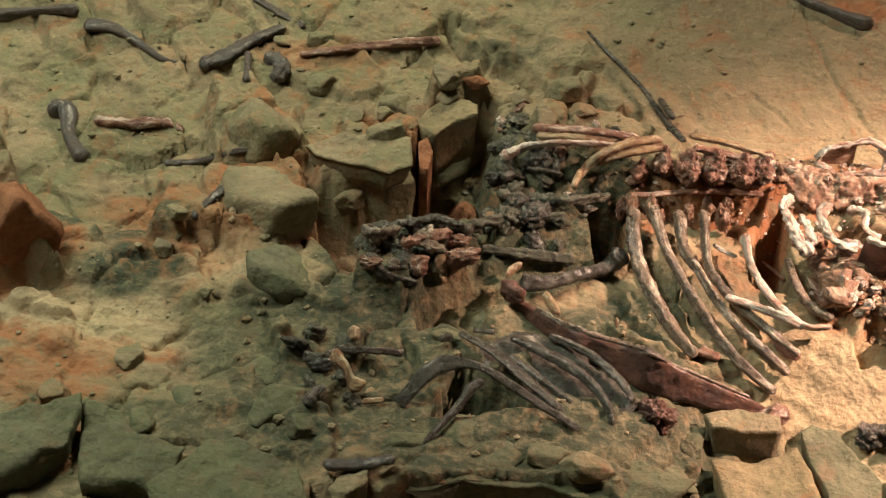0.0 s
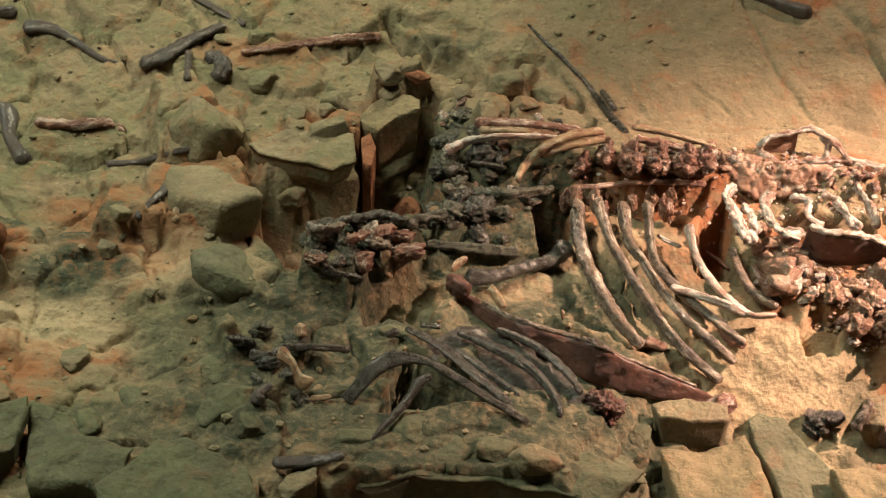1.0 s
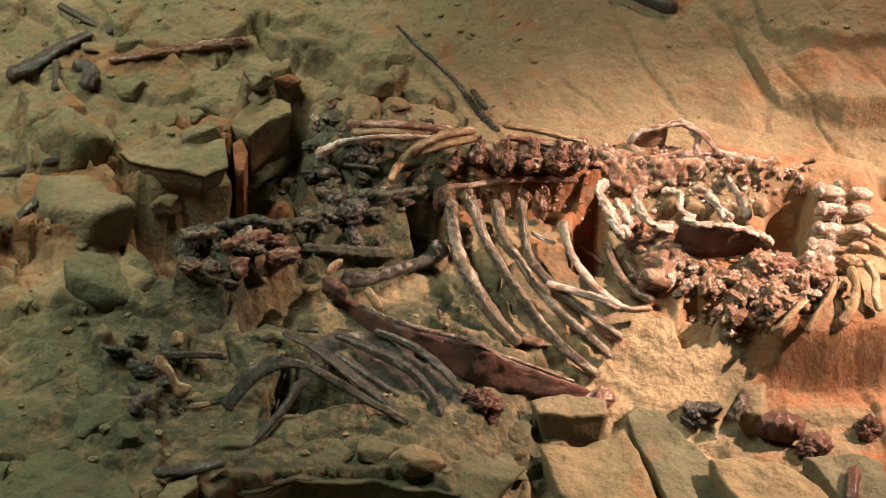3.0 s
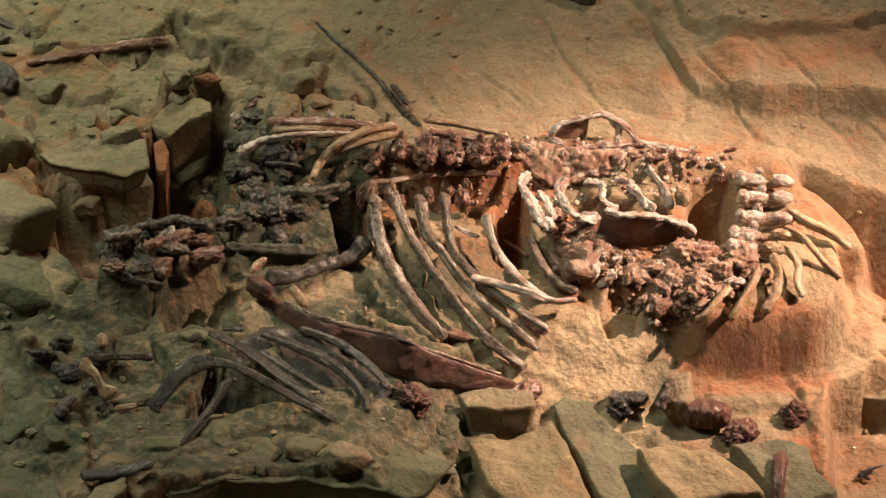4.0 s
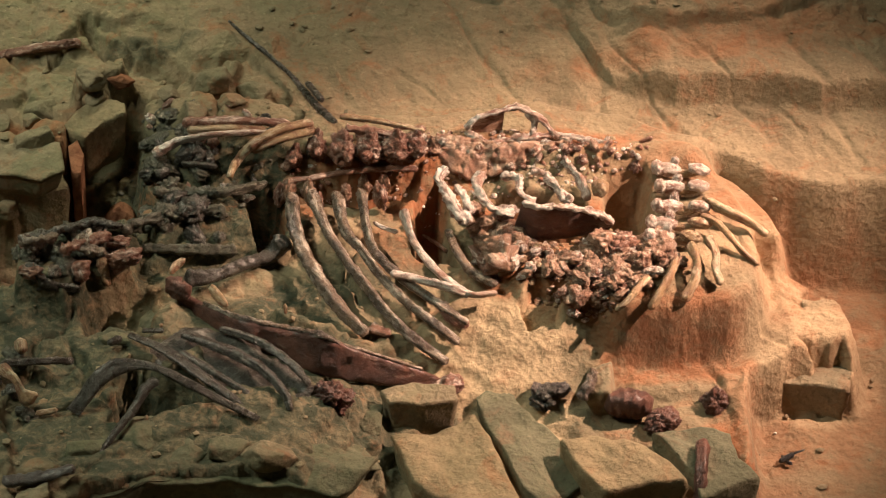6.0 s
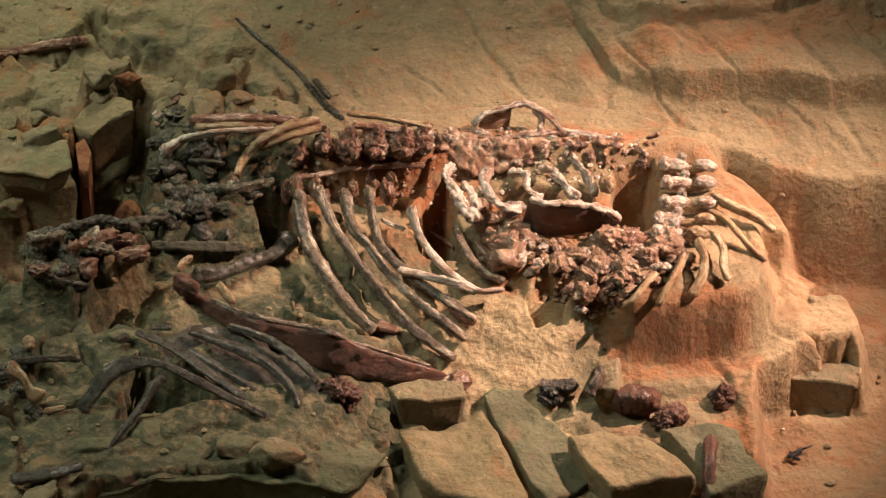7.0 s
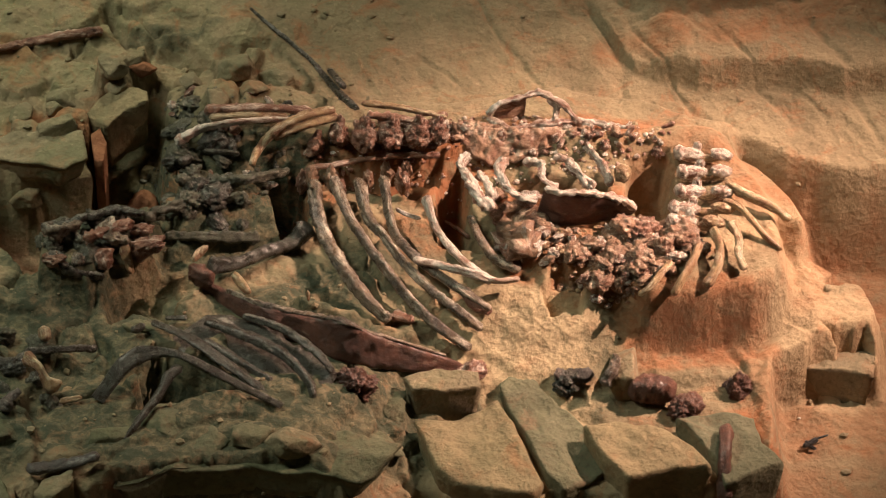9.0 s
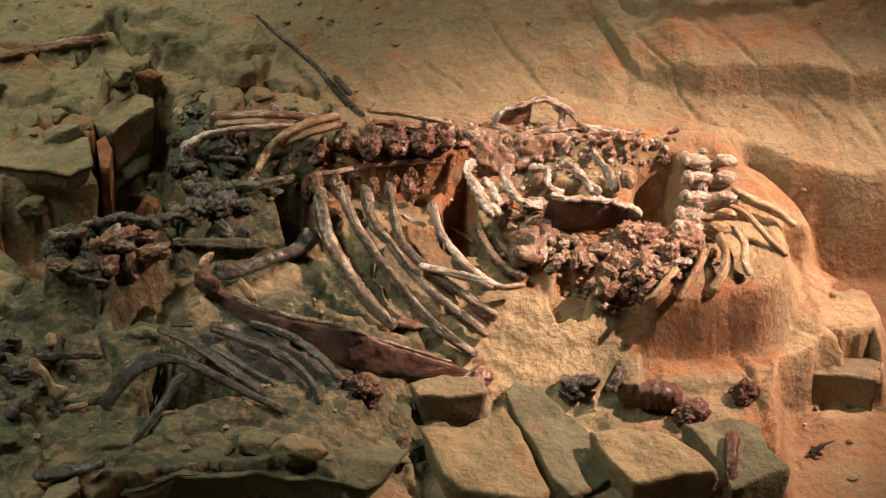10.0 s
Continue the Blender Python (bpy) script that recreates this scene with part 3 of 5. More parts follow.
def plate(name, lower, upper, thick, material, rough=0.25, origin=(0, 0, 0), across=15):
    """A thin curved plate of bone between two edges (x, y, height over the bed), with a rounded, worn rim."""
    lo = curve_through([(x, y, bed(x, y) + z, 0) for x, y, z in lower], 0.012)
    up = curve_through([(x, y, bed(x, y) + z, 0) for x, y, z in upper], 0.012)
    n = max(len(lo), len(up))
    lo, up = (np.stack([np.interp(np.linspace(0, 1, n), np.linspace(0, 1, len(q)), q[:, k]) for k in range(3)], -1) for q in (lo, up))
    verts, grain = [], []
    ring = list(range(across)) + [across - 1 - k for k in range(across)]
    for k in range(n):
        a, b = Vector(lo[k]), Vector(up[k])
        j = min(k, n - 2)
        along = Vector(0.5 * (lo[j + 1] + up[j + 1]) - 0.5 * (lo[j] + up[j])).normalized()
        out = along.cross(b - a).normalized()
        for i, s in enumerate(ring):
            u = s / (across - 1)
            v = a.lerp(b, u)
            w = thick * (0.35 + 0.65 * math.sqrt(max(0.0, 1 - (2 * u - 1) ** 4))) * min(1.0, 0.35 + 0.08 * min(k, n - 1 - k))
            w *= 1 + rough * (noise.noise(v * 17) + 0.8 * noise.noise(v * 41))
            v = v + out * (w * (0.5 if i < across else -0.5)) + (b - a) * (0.10 * rough * noise.noise(Vector((k * 0.21, u * 2, a.x * 9)))) * (4 * abs(u - 0.5))
            v += out * (0.012 * noise.noise(v * 9) + rough * rough * (0.016 * noise.noise(v * 21) + 0.014 * noise.noise(v * 43) - 0.03 * abs(noise.noise(v * 37))))
            verts.append(v - Vector(origin))
            grain.append((0.28 * 0.012 * k + lower[0][0], 0.12 * u, 0.02 * (i < across)))
    m = len(ring)
    faces = [(k * m + i, k * m + (i + 1) % m, (k + 1) * m + (i + 1) % m, (k + 1) * m + i) for k in range(n - 1) for i in range(m)]
    faces += [tuple(reversed(range(m))), tuple(range((n - 1) * m, n * m))]
    return mesh_of(name, verts, faces, material, grain=grain)


def plate_bone(name, lower, upper, thick, material, label, category="bone", group="", rough=0.25):
    """A fossil bone that is one thin plate."""
    x, y, z = lower[0]
    o = (x, y, bed(x, y) + z)
    ob = new(name, plate(name, lower, upper, thick, material, rough, o))
    ob.location = o
    return tagged(ob, label, category, group)


def ball(levels):
    bm = bmesh.new()
    bmesh.ops.create_icosphere(bm, subdivisions=levels, radius=1)
    v = [q.co.copy() for q in bm.verts]
    f = [tuple(q.index for q in face.verts) for face in bm.faces]
    bm.free()
    return v, f


BALLS = {k: ball(k) for k in (2, 3, 4, 5)}
KEPT = {}


def lump(material, variant, levels=3, crust=0.42):
    """A knobbly unit lump of bone or crust; alike ones share one mesh."""
    key = ("lump", material.name, variant, levels, crust)
    if key not in KEPT:
        v, f = BALLS[levels]
        o = Vector((variant * 3.7, variant * 1.3, -variant * 2.1))
        out = [q * (1 + crust * (0.6 * noise.noise(q * 1.3 + o) + 0.5 * noise.noise(q * 2.6 + o) - 0.6 * abs(noise.noise(q * 4.2 + o)) + 0.32 * noise.noise(q * 9 + o) - 0.36 * abs(noise.noise(q * 15 + o)))) for q in v]
        KEPT[key] = mesh_of("lump", out, f, material, grain=[q * 0.06 + o for q in out])
    return KEPT[key]


def stone(material, variant, levels=4, cuts=15, soft=0.07):
    """A broken unit stone with flat faces and worn edges."""
    key = ("stone", material.name, variant, levels)
    if key not in KEPT:
        rnd = random.Random(variant * 17 + 5)
        planes = []
        for _ in range(cuts):
            d = Vector((rnd.gauss(0, 1), rnd.gauss(0, 1), rnd.gauss(0, 0.8))).normalized()
            planes.append((d, rnd.uniform(0.45, 0.80)))
        planes.append((Vector((rnd.uniform(-.15, .15), rnd.uniform(-.15, .15), 1)).normalized(), 0.66))
        v, f = BALLS[levels]
        o = Vector((variant * 2.3, -variant * 1.9, variant))
        out = []
        for q in v:
            r = 1.0
            for d, s in planes:
                k = q.dot(d)
                if k > 1e-4:
                    r = min(r, s / k)
            r *= 1 + soft * (noise.noise(q * 2.5 + o) + 0.6 * noise.noise(q * 6 + o) + 0.35 * noise.noise(q * 15 + o))
            out.append(q * r)
        KEPT[key] = mesh_of("stone", out, f, material)
    return KEPT[key]


def placed(x, y, off, scale, turn=(0, 0, 0)):
    s = scale if isinstance(scale, tuple) else (scale,) * 3
    return pose(x, y, on(x, y) + off, *turn) @ Matrix.Diagonal((*s, 1))


def bone(name, points, material, label, category="bone", group="", heads=(), level=False, **shape):
    """A fossil bone: its shaft, and a knobbly head at each end that shows one."""
    x, y, off, r = points[0]
    origin = (x, y, on(x, y))
    thing = new(name)
    thing.location = origin
    part("shaft", shaft("shaft", points, material, origin=origin, level=level, **shape), thing)
    for k, size in heads:
        hx, hy, hoff, hr = points[k]
        part("head", lump(material, int(abs(hx * 7 + hy * 3)) % 6, 3), thing,
             pose(hx - x, hy - y, on(hx, hy) + hoff - origin[2], 20 * k, 35, 50 * hx) @ Matrix.Diagonal((hr * size, hr * size * 1.25, hr * size * 0.9, 1)))
    return tagged(thing, label, category, group)


def vertebra(x, y, off, size, turn, material, label, spine=1.0, group="vertebrae of the skeleton", variant=0, sides=1.0):
    """Centrum, neural spine and two transverse processes."""
    thing = new("vertebra")
    thing.matrix_world = pose(x, y, on(x, y) + off, 0, 0, turn)
    part("centrum", lump(material, variant % 6, 5, 0.45), thing, pose(0, 0, 0, 0, 90, 20 * variant) @ Matrix.Diagonal((size * 0.62, size * 0.62, size * 0.50, 1)))
    if spine:
        part("neural_spine", lump(material, (variant + 1) % 6, 4, 0.5), thing, pose(0.1 * size, 0.3 * size, size * 0.55 * spine, 10, 8 * (variant % 3 - 1), 0) @ Matrix.Diagonal((size * 0.26, size * 0.3, size * 0.62 * spine, 1)))
    for s in (-1, 1):
        if sides:
            part("transverse_process", lump(material, (variant + 2 + s) % 6, 4, 0.5), thing, pose(0.05 * size, s * size * 0.66 * sides, size * 0.15, 18 * s, 0, 12 * s) @ Matrix.Diagonal((size * 0.2, size * 0.55 * sides, size * 0.2, 1)))
    return tagged(thing, label, "vertebra", group)


def fragments(corners, count, lo, hi, materials, label, off, seed, name="bone_fragment", category="bone", group="broken bone over the skeleton"):
    """Broken bone lying over a stretch of ground."""
    rnd = random.Random(seed)
    xs, ys = [p[0] for p in corners], [p[1] for p in corners]
    made = 0
    while made < count:
        x, y = rnd.uniform(min(xs), max(xs)), rnd.uniform(min(ys), max(ys))
        if inside(np.array(x), np.array(y), corners) < 0:
            continue
        s = lo + (hi - lo) * rnd.random() ** 1.6
        ob = new(name, lump(rnd.choice(materials), rnd.randrange(8), 4 if s > 0.03 else 3, 0.52))
        ob.matrix_world = placed(x, y, off * s + rnd.uniform(0, 0.3) * s, (s * rnd.uniform(0.8, 1.7), s * rnd.uniform(0.7, 1.1), s * rnd.uniform(0.5, 0.9)), (rnd.uniform(-40, 40), rnd.uniform(-40, 40), rnd.uniform(0, 360)))
        tagged(ob, label, category, group)
        made += 1


def rock(x, y, off, scale, turn, material, label, variant, name="rock", group=""):
    ob = new(name, stone(material, variant))
    ob.matrix_world = placed(x, y, off, scale, turn)
    return tagged(ob, label, "rock", group)


def slab(corners, top, thick, material, label, tilt=(0, 0), seed=0, ragged=1.0):
    """A broken bed of stone: corners in plan, its top over the ground's mean there."""
    rnd = random.Random(seed)
    cx, cy = sum(p[0] for p in corners) / len(corners), sum(p[1] for p in corners) / len(corners)
    base = BED_SLOPE * (cy - BED_Y) + top
    edge = []
    for k, (ax, ay) in enumerate(corners):
        bx, by = corners[(k + 1) % len(corners)]
        n = max(2, int(math.hypot(bx - ax, by - ay) / 0.025))
        edge += [(ax + (bx - ax) * j / n, ay + (by - ay) * j / n) for j in range(n)]
    rings = [(0.84, -thick), (0.89, -0.75 * thick), (0.91, -0.55 * thick), (0.95, -0.3 * thick), (0.985, -0.12 * thick), (1.0, -0.02), (0.985, -0.003)] + [(s, 0.0) for s in (0.93, 0.84, 0.74, 0.63, 0.52, 0.4, 0.28, 0.15, 0.05)]
    verts, n = [], len(edge)
    for s, dz in rings:
        for x, y in edge:
            q = Vector((x * 9 + seed, y * 9, dz * 30))
            w = 1 + ragged * (0.13 * noise.noise(q * 0.5) + 0.045 * noise.noise(q * 1.5) + 0.02 * noise.noise(q * 4)) * (1 if s > 0.5 else s)
            px, py = cx + (x - cx) * s * w, cy + (y - cy) * s * w
            z = base + dz + tilt[0] * (px - cx) + tilt[1] * (py - cy)
            z += 0.045 * min(1, 0.25 + ragged) * noise.noise(Vector((px * 4, py * 4, seed))) + 0.012 * noise.noise(Vector((px * 19, py * 19, seed))) + 0.03 * ragged * noise.noise(Vector((px * 9, py * 9, seed)))
            verts.append((px, py, z))
    m = len(rings)
    faces = [(k * n + a, k * n + (a + 1) % n, (k + 1) * n + (a + 1) % n, (k + 1) * n + a) for k in range(m - 1) for a in range(n)]
    faces += [tuple(reversed(range(n))), tuple(range((m - 1) * n, m * n))]
    return tagged(new("stone_slab", mesh_of("stone_slab", verts, faces, material)), label, "stone slab", "stone slabs before the skeleton")


# ---- the ribs ----
RIBS = "ribs of the skeleton"
LONG = "long curved fossil rib lying in green-shaded sandstone"
bone("rib", [(0.097, 10.320, .16, .034), (0.110, 10.197, .14, .036), (0.169, 10.015, .11, .036), (0.249, 9.803, .09, .036), (0.356, 9.663, .07, .036), (0.468, 9.561, .04, .030)], RIBBONE, LONG, "rib", RIBS, [(0, 1.15)])
bone("rib", [(0.204, 10.349, .16, .028), (0.265, 10.133, .15, .027), (0.350, 9.989, .13, .027), (0.448, 9.841, .11, .028), (0.564, 9.681, .09, .028), (0.696, 9.532, .07, .028), (0.875, 9.472, .05, .022)], RIBBONE, LONG, "rib", RIBS, [(0, 1.2)])
bone("rib", [(0.335, 10.318, .16, .030), (0.368, 10.137, .15, .029), (0.452, 9.989, .13, .027), (0.559, 9.858, .11, .026), (0.681, 9.713, .09, .025), (0.814, 9.583, .07, .025), (0.935, 9.537, .05, .020)], RIBBONE, LONG, "rib", RIBS, [(0, 1.15)])
bone("rib", [(0.464, 10.356, .17, .027), (0.480, 10.127, .16, .028), (0.519, 9.983, .14, .028), (0.629, 9.869, .12, .026), (0.758, 9.749, .10, .025), (0.873, 9.643, .08, .026), (0.982, 9.599, .06, .022)], RIBBONE, LONG, "rib", RIBS, [(0, 1.2)])
bone("rib", [(0.592, 9.837, .16, .020), (0.735, 9.788, .15, .022), (0.888, 9.686, .13, .022), (0.995, 9.678, .10, .020)], PALE, "short pale fossil rib end lying across other ribs", "rib", RIBS)
bone("rib", [(0.680, 10.236, .16, .030), (0.712, 10.088, .15, .024), (0.774, 9.964, .14, .023), (0.870, 9.833, .13, .023), (0.994, 9.672, .12, .020), (1.135, 9.691, .10, .016)], PALE, "pale worn fossil rib curving over a hollow", "rib", RIBS)
bone("rib", [(0.922, 10.268, .14, .022), (0.955, 10.019, .13, .026), (1.023, 9.912, .10, .028), (1.137, 9.767, .07, .020)], RIBBONE, "short stout fossil rib beside the hip bones", "rib", RIBS)
bone("rib", [(0.487, 9.657, .03, .035), (0.582, 9.553, .03, .02)], RUST, "broken reddish rib end", "rib", RIBS)
bone("bone_splinter", [(0.520, 10.222, .10, .010), (0.578, 10.188, .10, .012), (0.651, 10.165, .10, .009)], PALE, "thin pale bone splinter between two ribs")
bone("bone_splinter", [(0.798, 10.516, .06, .010), (0.872, 10.468, .06, .012), (0.917, 10.264, .06, .010)], RUST, "thin rusty bone splinter between two ribs")
bone("bone_splinter", [(0.848, 9.699, .06, .024), (0.902, 9.621, .06, .03), (0.989, 9.600, .05, .02)], RUST, "rusty bone piece at the rib ends")

# ---- the shoulder and the long bones before the ribs ----
blade = plate_bone("shoulder_blade", [(-0.521, 9.870, -0.077), (-0.367, 9.705, -0.071), (-0.165, 9.506, -0.043), (0.033, 9.441, -0.084), (0.229, 9.330, -0.088), (0.486, 9.353, -0.166), (0.747, 9.389, -0.228), (0.869, 9.404, -0.237)], [(-0.528, 9.900, -0.012), (-0.365, 9.735, 0.008), (-0.163, 9.536, 0.079), (0.092, 9.471, 0.068), (0.230, 9.360, 0.120), (0.486, 9.383, -0.012), (0.747, 9.419, -0.149), (0.850, 9.434, -0.221)], 0.045, SHADED_MAROON, "long rust-brown shoulder blade standing on edge")
# the blade's lit upper edge is drawn in paler bone
part("crest", shaft("crest", [(-0.365, 9.735, 0.01, 0.014), (-0.163, 9.536, 0.082, 0.016), (0.092, 9.471, 0.070, 0.016), (0.230, 9.360, 0.122, 0.020), (0.340, 9.365, 0.060, 0.013), (0.486, 9.383, -0.010, 0.014), (0.747, 9.419, -0.146, 0.014)], RIBBONE, origin=tuple(blade.location), level=True, rough=0.4), blade, label="thin pale broken edge, lit side painted in")
part("knob", shaft("knob", [(-0.545, 9.84, .10, .034), (-0.500, 9.80, .11, .044), (-0.43, 9.74, .10, .036)], SHADED_MAROON, origin=tuple(blade.location), rough=0.4), blade, label="knobbly brown head")
bone("limb_bone", [(-0.465, 9.889, .10, .040), (-0.322, 9.930, .08, .034), (-0.163, 10.041, .06, .032), (-0.016, 10.137, .05, .04), (0.068, 10.200, .04, .055)], DARK, "dark limb bone with a flared end", "bone", knob=0.3)
bone("bone_splinter", [(-0.541, 9.970, .06, .014), (-0.507, 10.021, .09, .022), (-0.462, 10.038, .12, .012)], OCHRE, "orange bone splinter sticking up")
bone("bone_splinter", [(-0.329, 9.851, .08, .022), (-0.281, 9.758, .08, .026), (-0.241, 9.687, .08, .012)], OCHRE, "pale bone splinter leaning on the shoulder blade")
bone("bone_splinter", [(0.053, 9.607, .08, .008), (0.051, 9.620, .11, .010)], OCHRE, "small pale splinter standing upright")
GREY = "dark grey fossil rib lying in shade"
SHADE = "grey ribs in the shade"
plate_bone("bone_sheet", [(-0.671, 9.421, -0.045), (-0.471, 9.260, -0.045), (-0.275, 9.102, -0.045), (-0.082, 9.002, -0.045), (0.083, 8.994, -0.045)], [(-0.462, 9.569, 0.005), (-0.305, 9.541, 0.005), (-0.107, 9.440, 0.005), (0.060, 9.279, 0.005), (0.197, 9.140, 0.005)], 0.03, DARK, "dark slate-grey sheet of crushed ribs", rough=0.4)
bone("rib", [(-0.734, 9.495, 0.03, 0.018), (-0.555, 9.365, 0.05, 0.028), (-0.385, 9.205, 0.05, 0.028), (-0.218, 9.056, 0.03, 0.024), (-0.136, 9.001, 0.01, 0.016)], DARK, GREY, "rib", SHADE, level=True, flat=0.7)
bone("rib", [(-0.468, 9.485, 0.04, 0.022), (-0.275, 9.362, 0.06, 0.032), (-0.079, 9.225, 0.06, 0.032), (0.043, 9.068, 0.04, 0.026), (0.072, 8.980, 0.01, 0.018)], DARK, GREY, "rib", SHADE, level=True, flat=0.7)
bone("rib", [(-0.277, 9.521, 0.04, 0.020), (-0.079, 9.397, 0.06, 0.026), (0.088, 9.229, 0.06, 0.026), (0.169, 9.122, 0.03, 0.018)], DARK, GREY, "rib", SHADE, level=True, flat=0.7)
bone("rib", [(-0.47, 9.38, 0.02, 0.016), (-0.30, 9.22, 0.03, 0.02), (-0.13, 9.08, 0.02, 0.016)], DARK, GREY, "rib", SHADE, level=True)
plate_bone("arched_bone", [(-0.947, 8.958, 0.020), (-0.884, 9.002, 0.080), (-0.796, 9.053, 0.140), (-0.701, 9.081, 0.170), (-0.592, 9.082, 0.170), (-0.488, 9.034, 0.150), (-0.298, 8.961, 0.090), (-0.093, 8.899, 0.020)], [(-1.008, 8.993, 0.030), (-0.931, 9.056, 0.100), (-0.864, 9.096, 0.170), (-0.761, 9.132, 0.200), (-0.610, 9.109, 0.200), (-0.466, 9.064, 0.170), (-0.287, 8.991, 0.110), (-0.073, 8.914, 0.040)], 0.034, DARK, "arched flat dark grey bone over a black hollow")
bone("thin_bone", [(-0.564, 9.043, 0.15, 0.018), (-0.624, 9.015, 0.13, 0.024), (-0.678, 8.937, 0.08, 0.020), (-0.769, 8.818, 0.04, 0.016), (-0.839, 8.725, 0.01, 0.012)], DARK, "thin dark bone leaning in the hollow under an arched bone", level=True)
bone("bone_splinter", [(-0.832, 9.422, .04, .02), (-0.763, 9.458, .05, .02)], DARK, "small grey bone piece")
bone("bone_splinter", [(-0.673, 9.598, .04, .012), (-0.557, 9.553, .05, .014)], DARK, "thin grey bone piece")
ob = new("bone_mass", lump(SHADED_MAROON, 4, 5, 0.6))
ob.matrix_world = placed(*(0.285, 9.142, .03), (0.11, 0.10, 0.09), (0, 20, 30))
tagged(ob, "rough dark red mass of bone and clay", "bone")
ob = new("bone_mass", lump(RUST, 2, 4, 0.5))
ob.matrix_world = placed(*(0.880, 9.391, .03), (0.09, 0.06, 0.05), (0, 0, 30))
tagged(ob, "rusty bone end at the tip of the shoulder blade", "bone")

# ---- ribs of the far side and the thin upright rib ----
BACK = "ribs of the far side"
bone("rib", [(-0.491, 10.848, .10, .040), (-0.344, 10.840, .10, .040), (-0.131, 10.821, .10, .026), (0.097, 10.820, .10, .022)], RUST, "flat rusty rib of the far side", "rib", BACK, rough=0.3)
bone("rib", [(-0.466, 10.813, .08, .026), (-0.253, 10.796, .08, .026), (-0.040, 10.798, .08, .026)], OCHRE, "ochre rib of the far side", "rib", BACK)
bone("rib", [(-0.616, 10.700, .12, .030), (-0.510, 10.739, .12, .024), (-0.342, 10.711, .12, .020), (-0.132, 10.752, .10, .018), (0.051, 10.773, .08, .016)], PALE, "pale rib of the far side with a broken end", "rib", BACK, [(0, 1.1)])
bone("rib", [(-0.236, 10.483, .10, .018), (-0.193, 10.667, .15, .026), (-0.086, 10.675, .18, .028), (0.066, 10.718, .18, .026), (0.218, 10.770, .16, .022)], OCHRE, "curved ochre rib of the far side", "rib", BACK)
bone("rib", [(-0.109, 10.684, .10, .018), (-0.041, 10.671, .14, .022), (0.065, 10.690, .16, .026), (0.233, 10.748, .15, .024)], OCHRE, "short curved ochre rib of the far side", "rib", BACK)
bone("rib", [(-0.496, 10.669, .07, .016), (-0.390, 10.649, .07, .018), (-0.299, 10.652, .06, .014)], DARK, "thin dark rib piece", "rib", BACK)
bone("rib", [(-0.625, 10.562, .08, .026), (-0.555, 10.618, .08, .02)], DARK, "broken grey rib end", "rib", BACK)
bone("thin_rib", [(-0.251, 11.817, .03, .009), (-0.134, 11.655, .04, .012), (-0.013, 11.555, .05, .014), (0.100, 11.418, .07, .017), (0.175, 11.292, .10, .022), (0.261, 10.935, .14, .026), (0.337, 10.762, .18, .018)], DARK, "thin dark rib lying up the slope", "rib", rough=0.3, knob=0)
bone("thin_rib", [(0.197, 11.331, .10, .018), (0.246, 11.080, .12, .022), (0.276, 11.017, .12, .016)], DARK, "dark knob beside the thin rib", "rib")
bone("bone_plate", [(0.359, 10.899, .12, .016), (0.512, 10.866, .12, .018), (0.663, 10.818, .12, .018), (0.819, 10.748, .12, .014)], OCHRE, "flat bone plate along the backbone", rough=0.3)
bone("bone_plate", [(0.386, 10.788, .12, .020), (0.539, 10.766, .12, .022), (0.719, 10.705, .12, .018)], RUST, "rusty bone plate along the backbone", rough=0.35)

# ---- the backbone ----
for k, (x, y, off, size) in enumerate([(0.110, 10.677, .05, .09), (0.232, 10.703, .08, .11), (0.368, 10.664, .09, .13), (0.510, 10.651, .09, .13), (0.657, 10.651, .09, .13), (0.773, 10.668, .09, .10)]):
    vertebra(x, y, off, size, -10 + 12 * (k % 3), RUST, "rough rust-brown vertebra of the back", 0.8, variant=k)
bone("bone_bar", [(0.048, 10.567, .13, .018), (0.229, 10.528, .14, .016), (0.474, 10.605, .14, .016), (0.778, 10.603, .13, .018)], RUST, "row of joined processes along the backbone", "bone", rough=0.4)
for k, (x, y, off, size) in enumerate([(0.033, 10.571, .10, .045), (0.087, 10.527, .10, .05), (0.191, 10.436, .12, .05), (0.232, 10.365, .12, .045), (0.385, 10.484, .12, .04), (0.489, 10.578, .13, .045), (0.565, 10.441, .12, .055), (0.596, 10.596, .12, .04)]):
    ob = new("rib_joint", lump(EARTH if k % 3 else RUST, k % 6, 4, 0.5))
    ob.matrix_world = placed(x, y, off - 0.02, (size * 0.75, size * 0.75, size * 1.5), (4 * k - 14, 8, 40 * k))
    tagged(ob, "knobbly rusty rib joint below the backbone", "bone", "rib joints")
fragments([(0.049, 10.661, 0)[:2], (0.235, 10.839, 0)[:2], (0.858, 10.934, 0)[:2], (0.873, 10.654, 0)[:2], (0.109, 10.637, 0)[:2]], 40, 0.014, 0.040, [RUST, RUST, PALE, DARK], "crumbled rusty bone along the backbone", 0.8, 1)
fragments([(-0.741, 11.294, 0)[:2], (0.052, 10.913, 0)[:2], (0.018, 10.629, 0)[:2], (-0.252, 10.272, 0)[:2], (-0.639, 10.361, 0)[:2]], 40, 0.012, 0.040, [DARK, CRUST, CRUST, RUST, PALE], "crumbled dark bone of the neck", 0.5, 2, "neck_fragment")
bone("neck_bone", [(-0.757, 10.120, .06, .02), (-0.630, 10.199, .08, .03), (-0.458, 10.299, .08, .03), (-0.251, 10.309, .06, .026)], CRUST, "knobbly dark neck bone", rough=0.5)
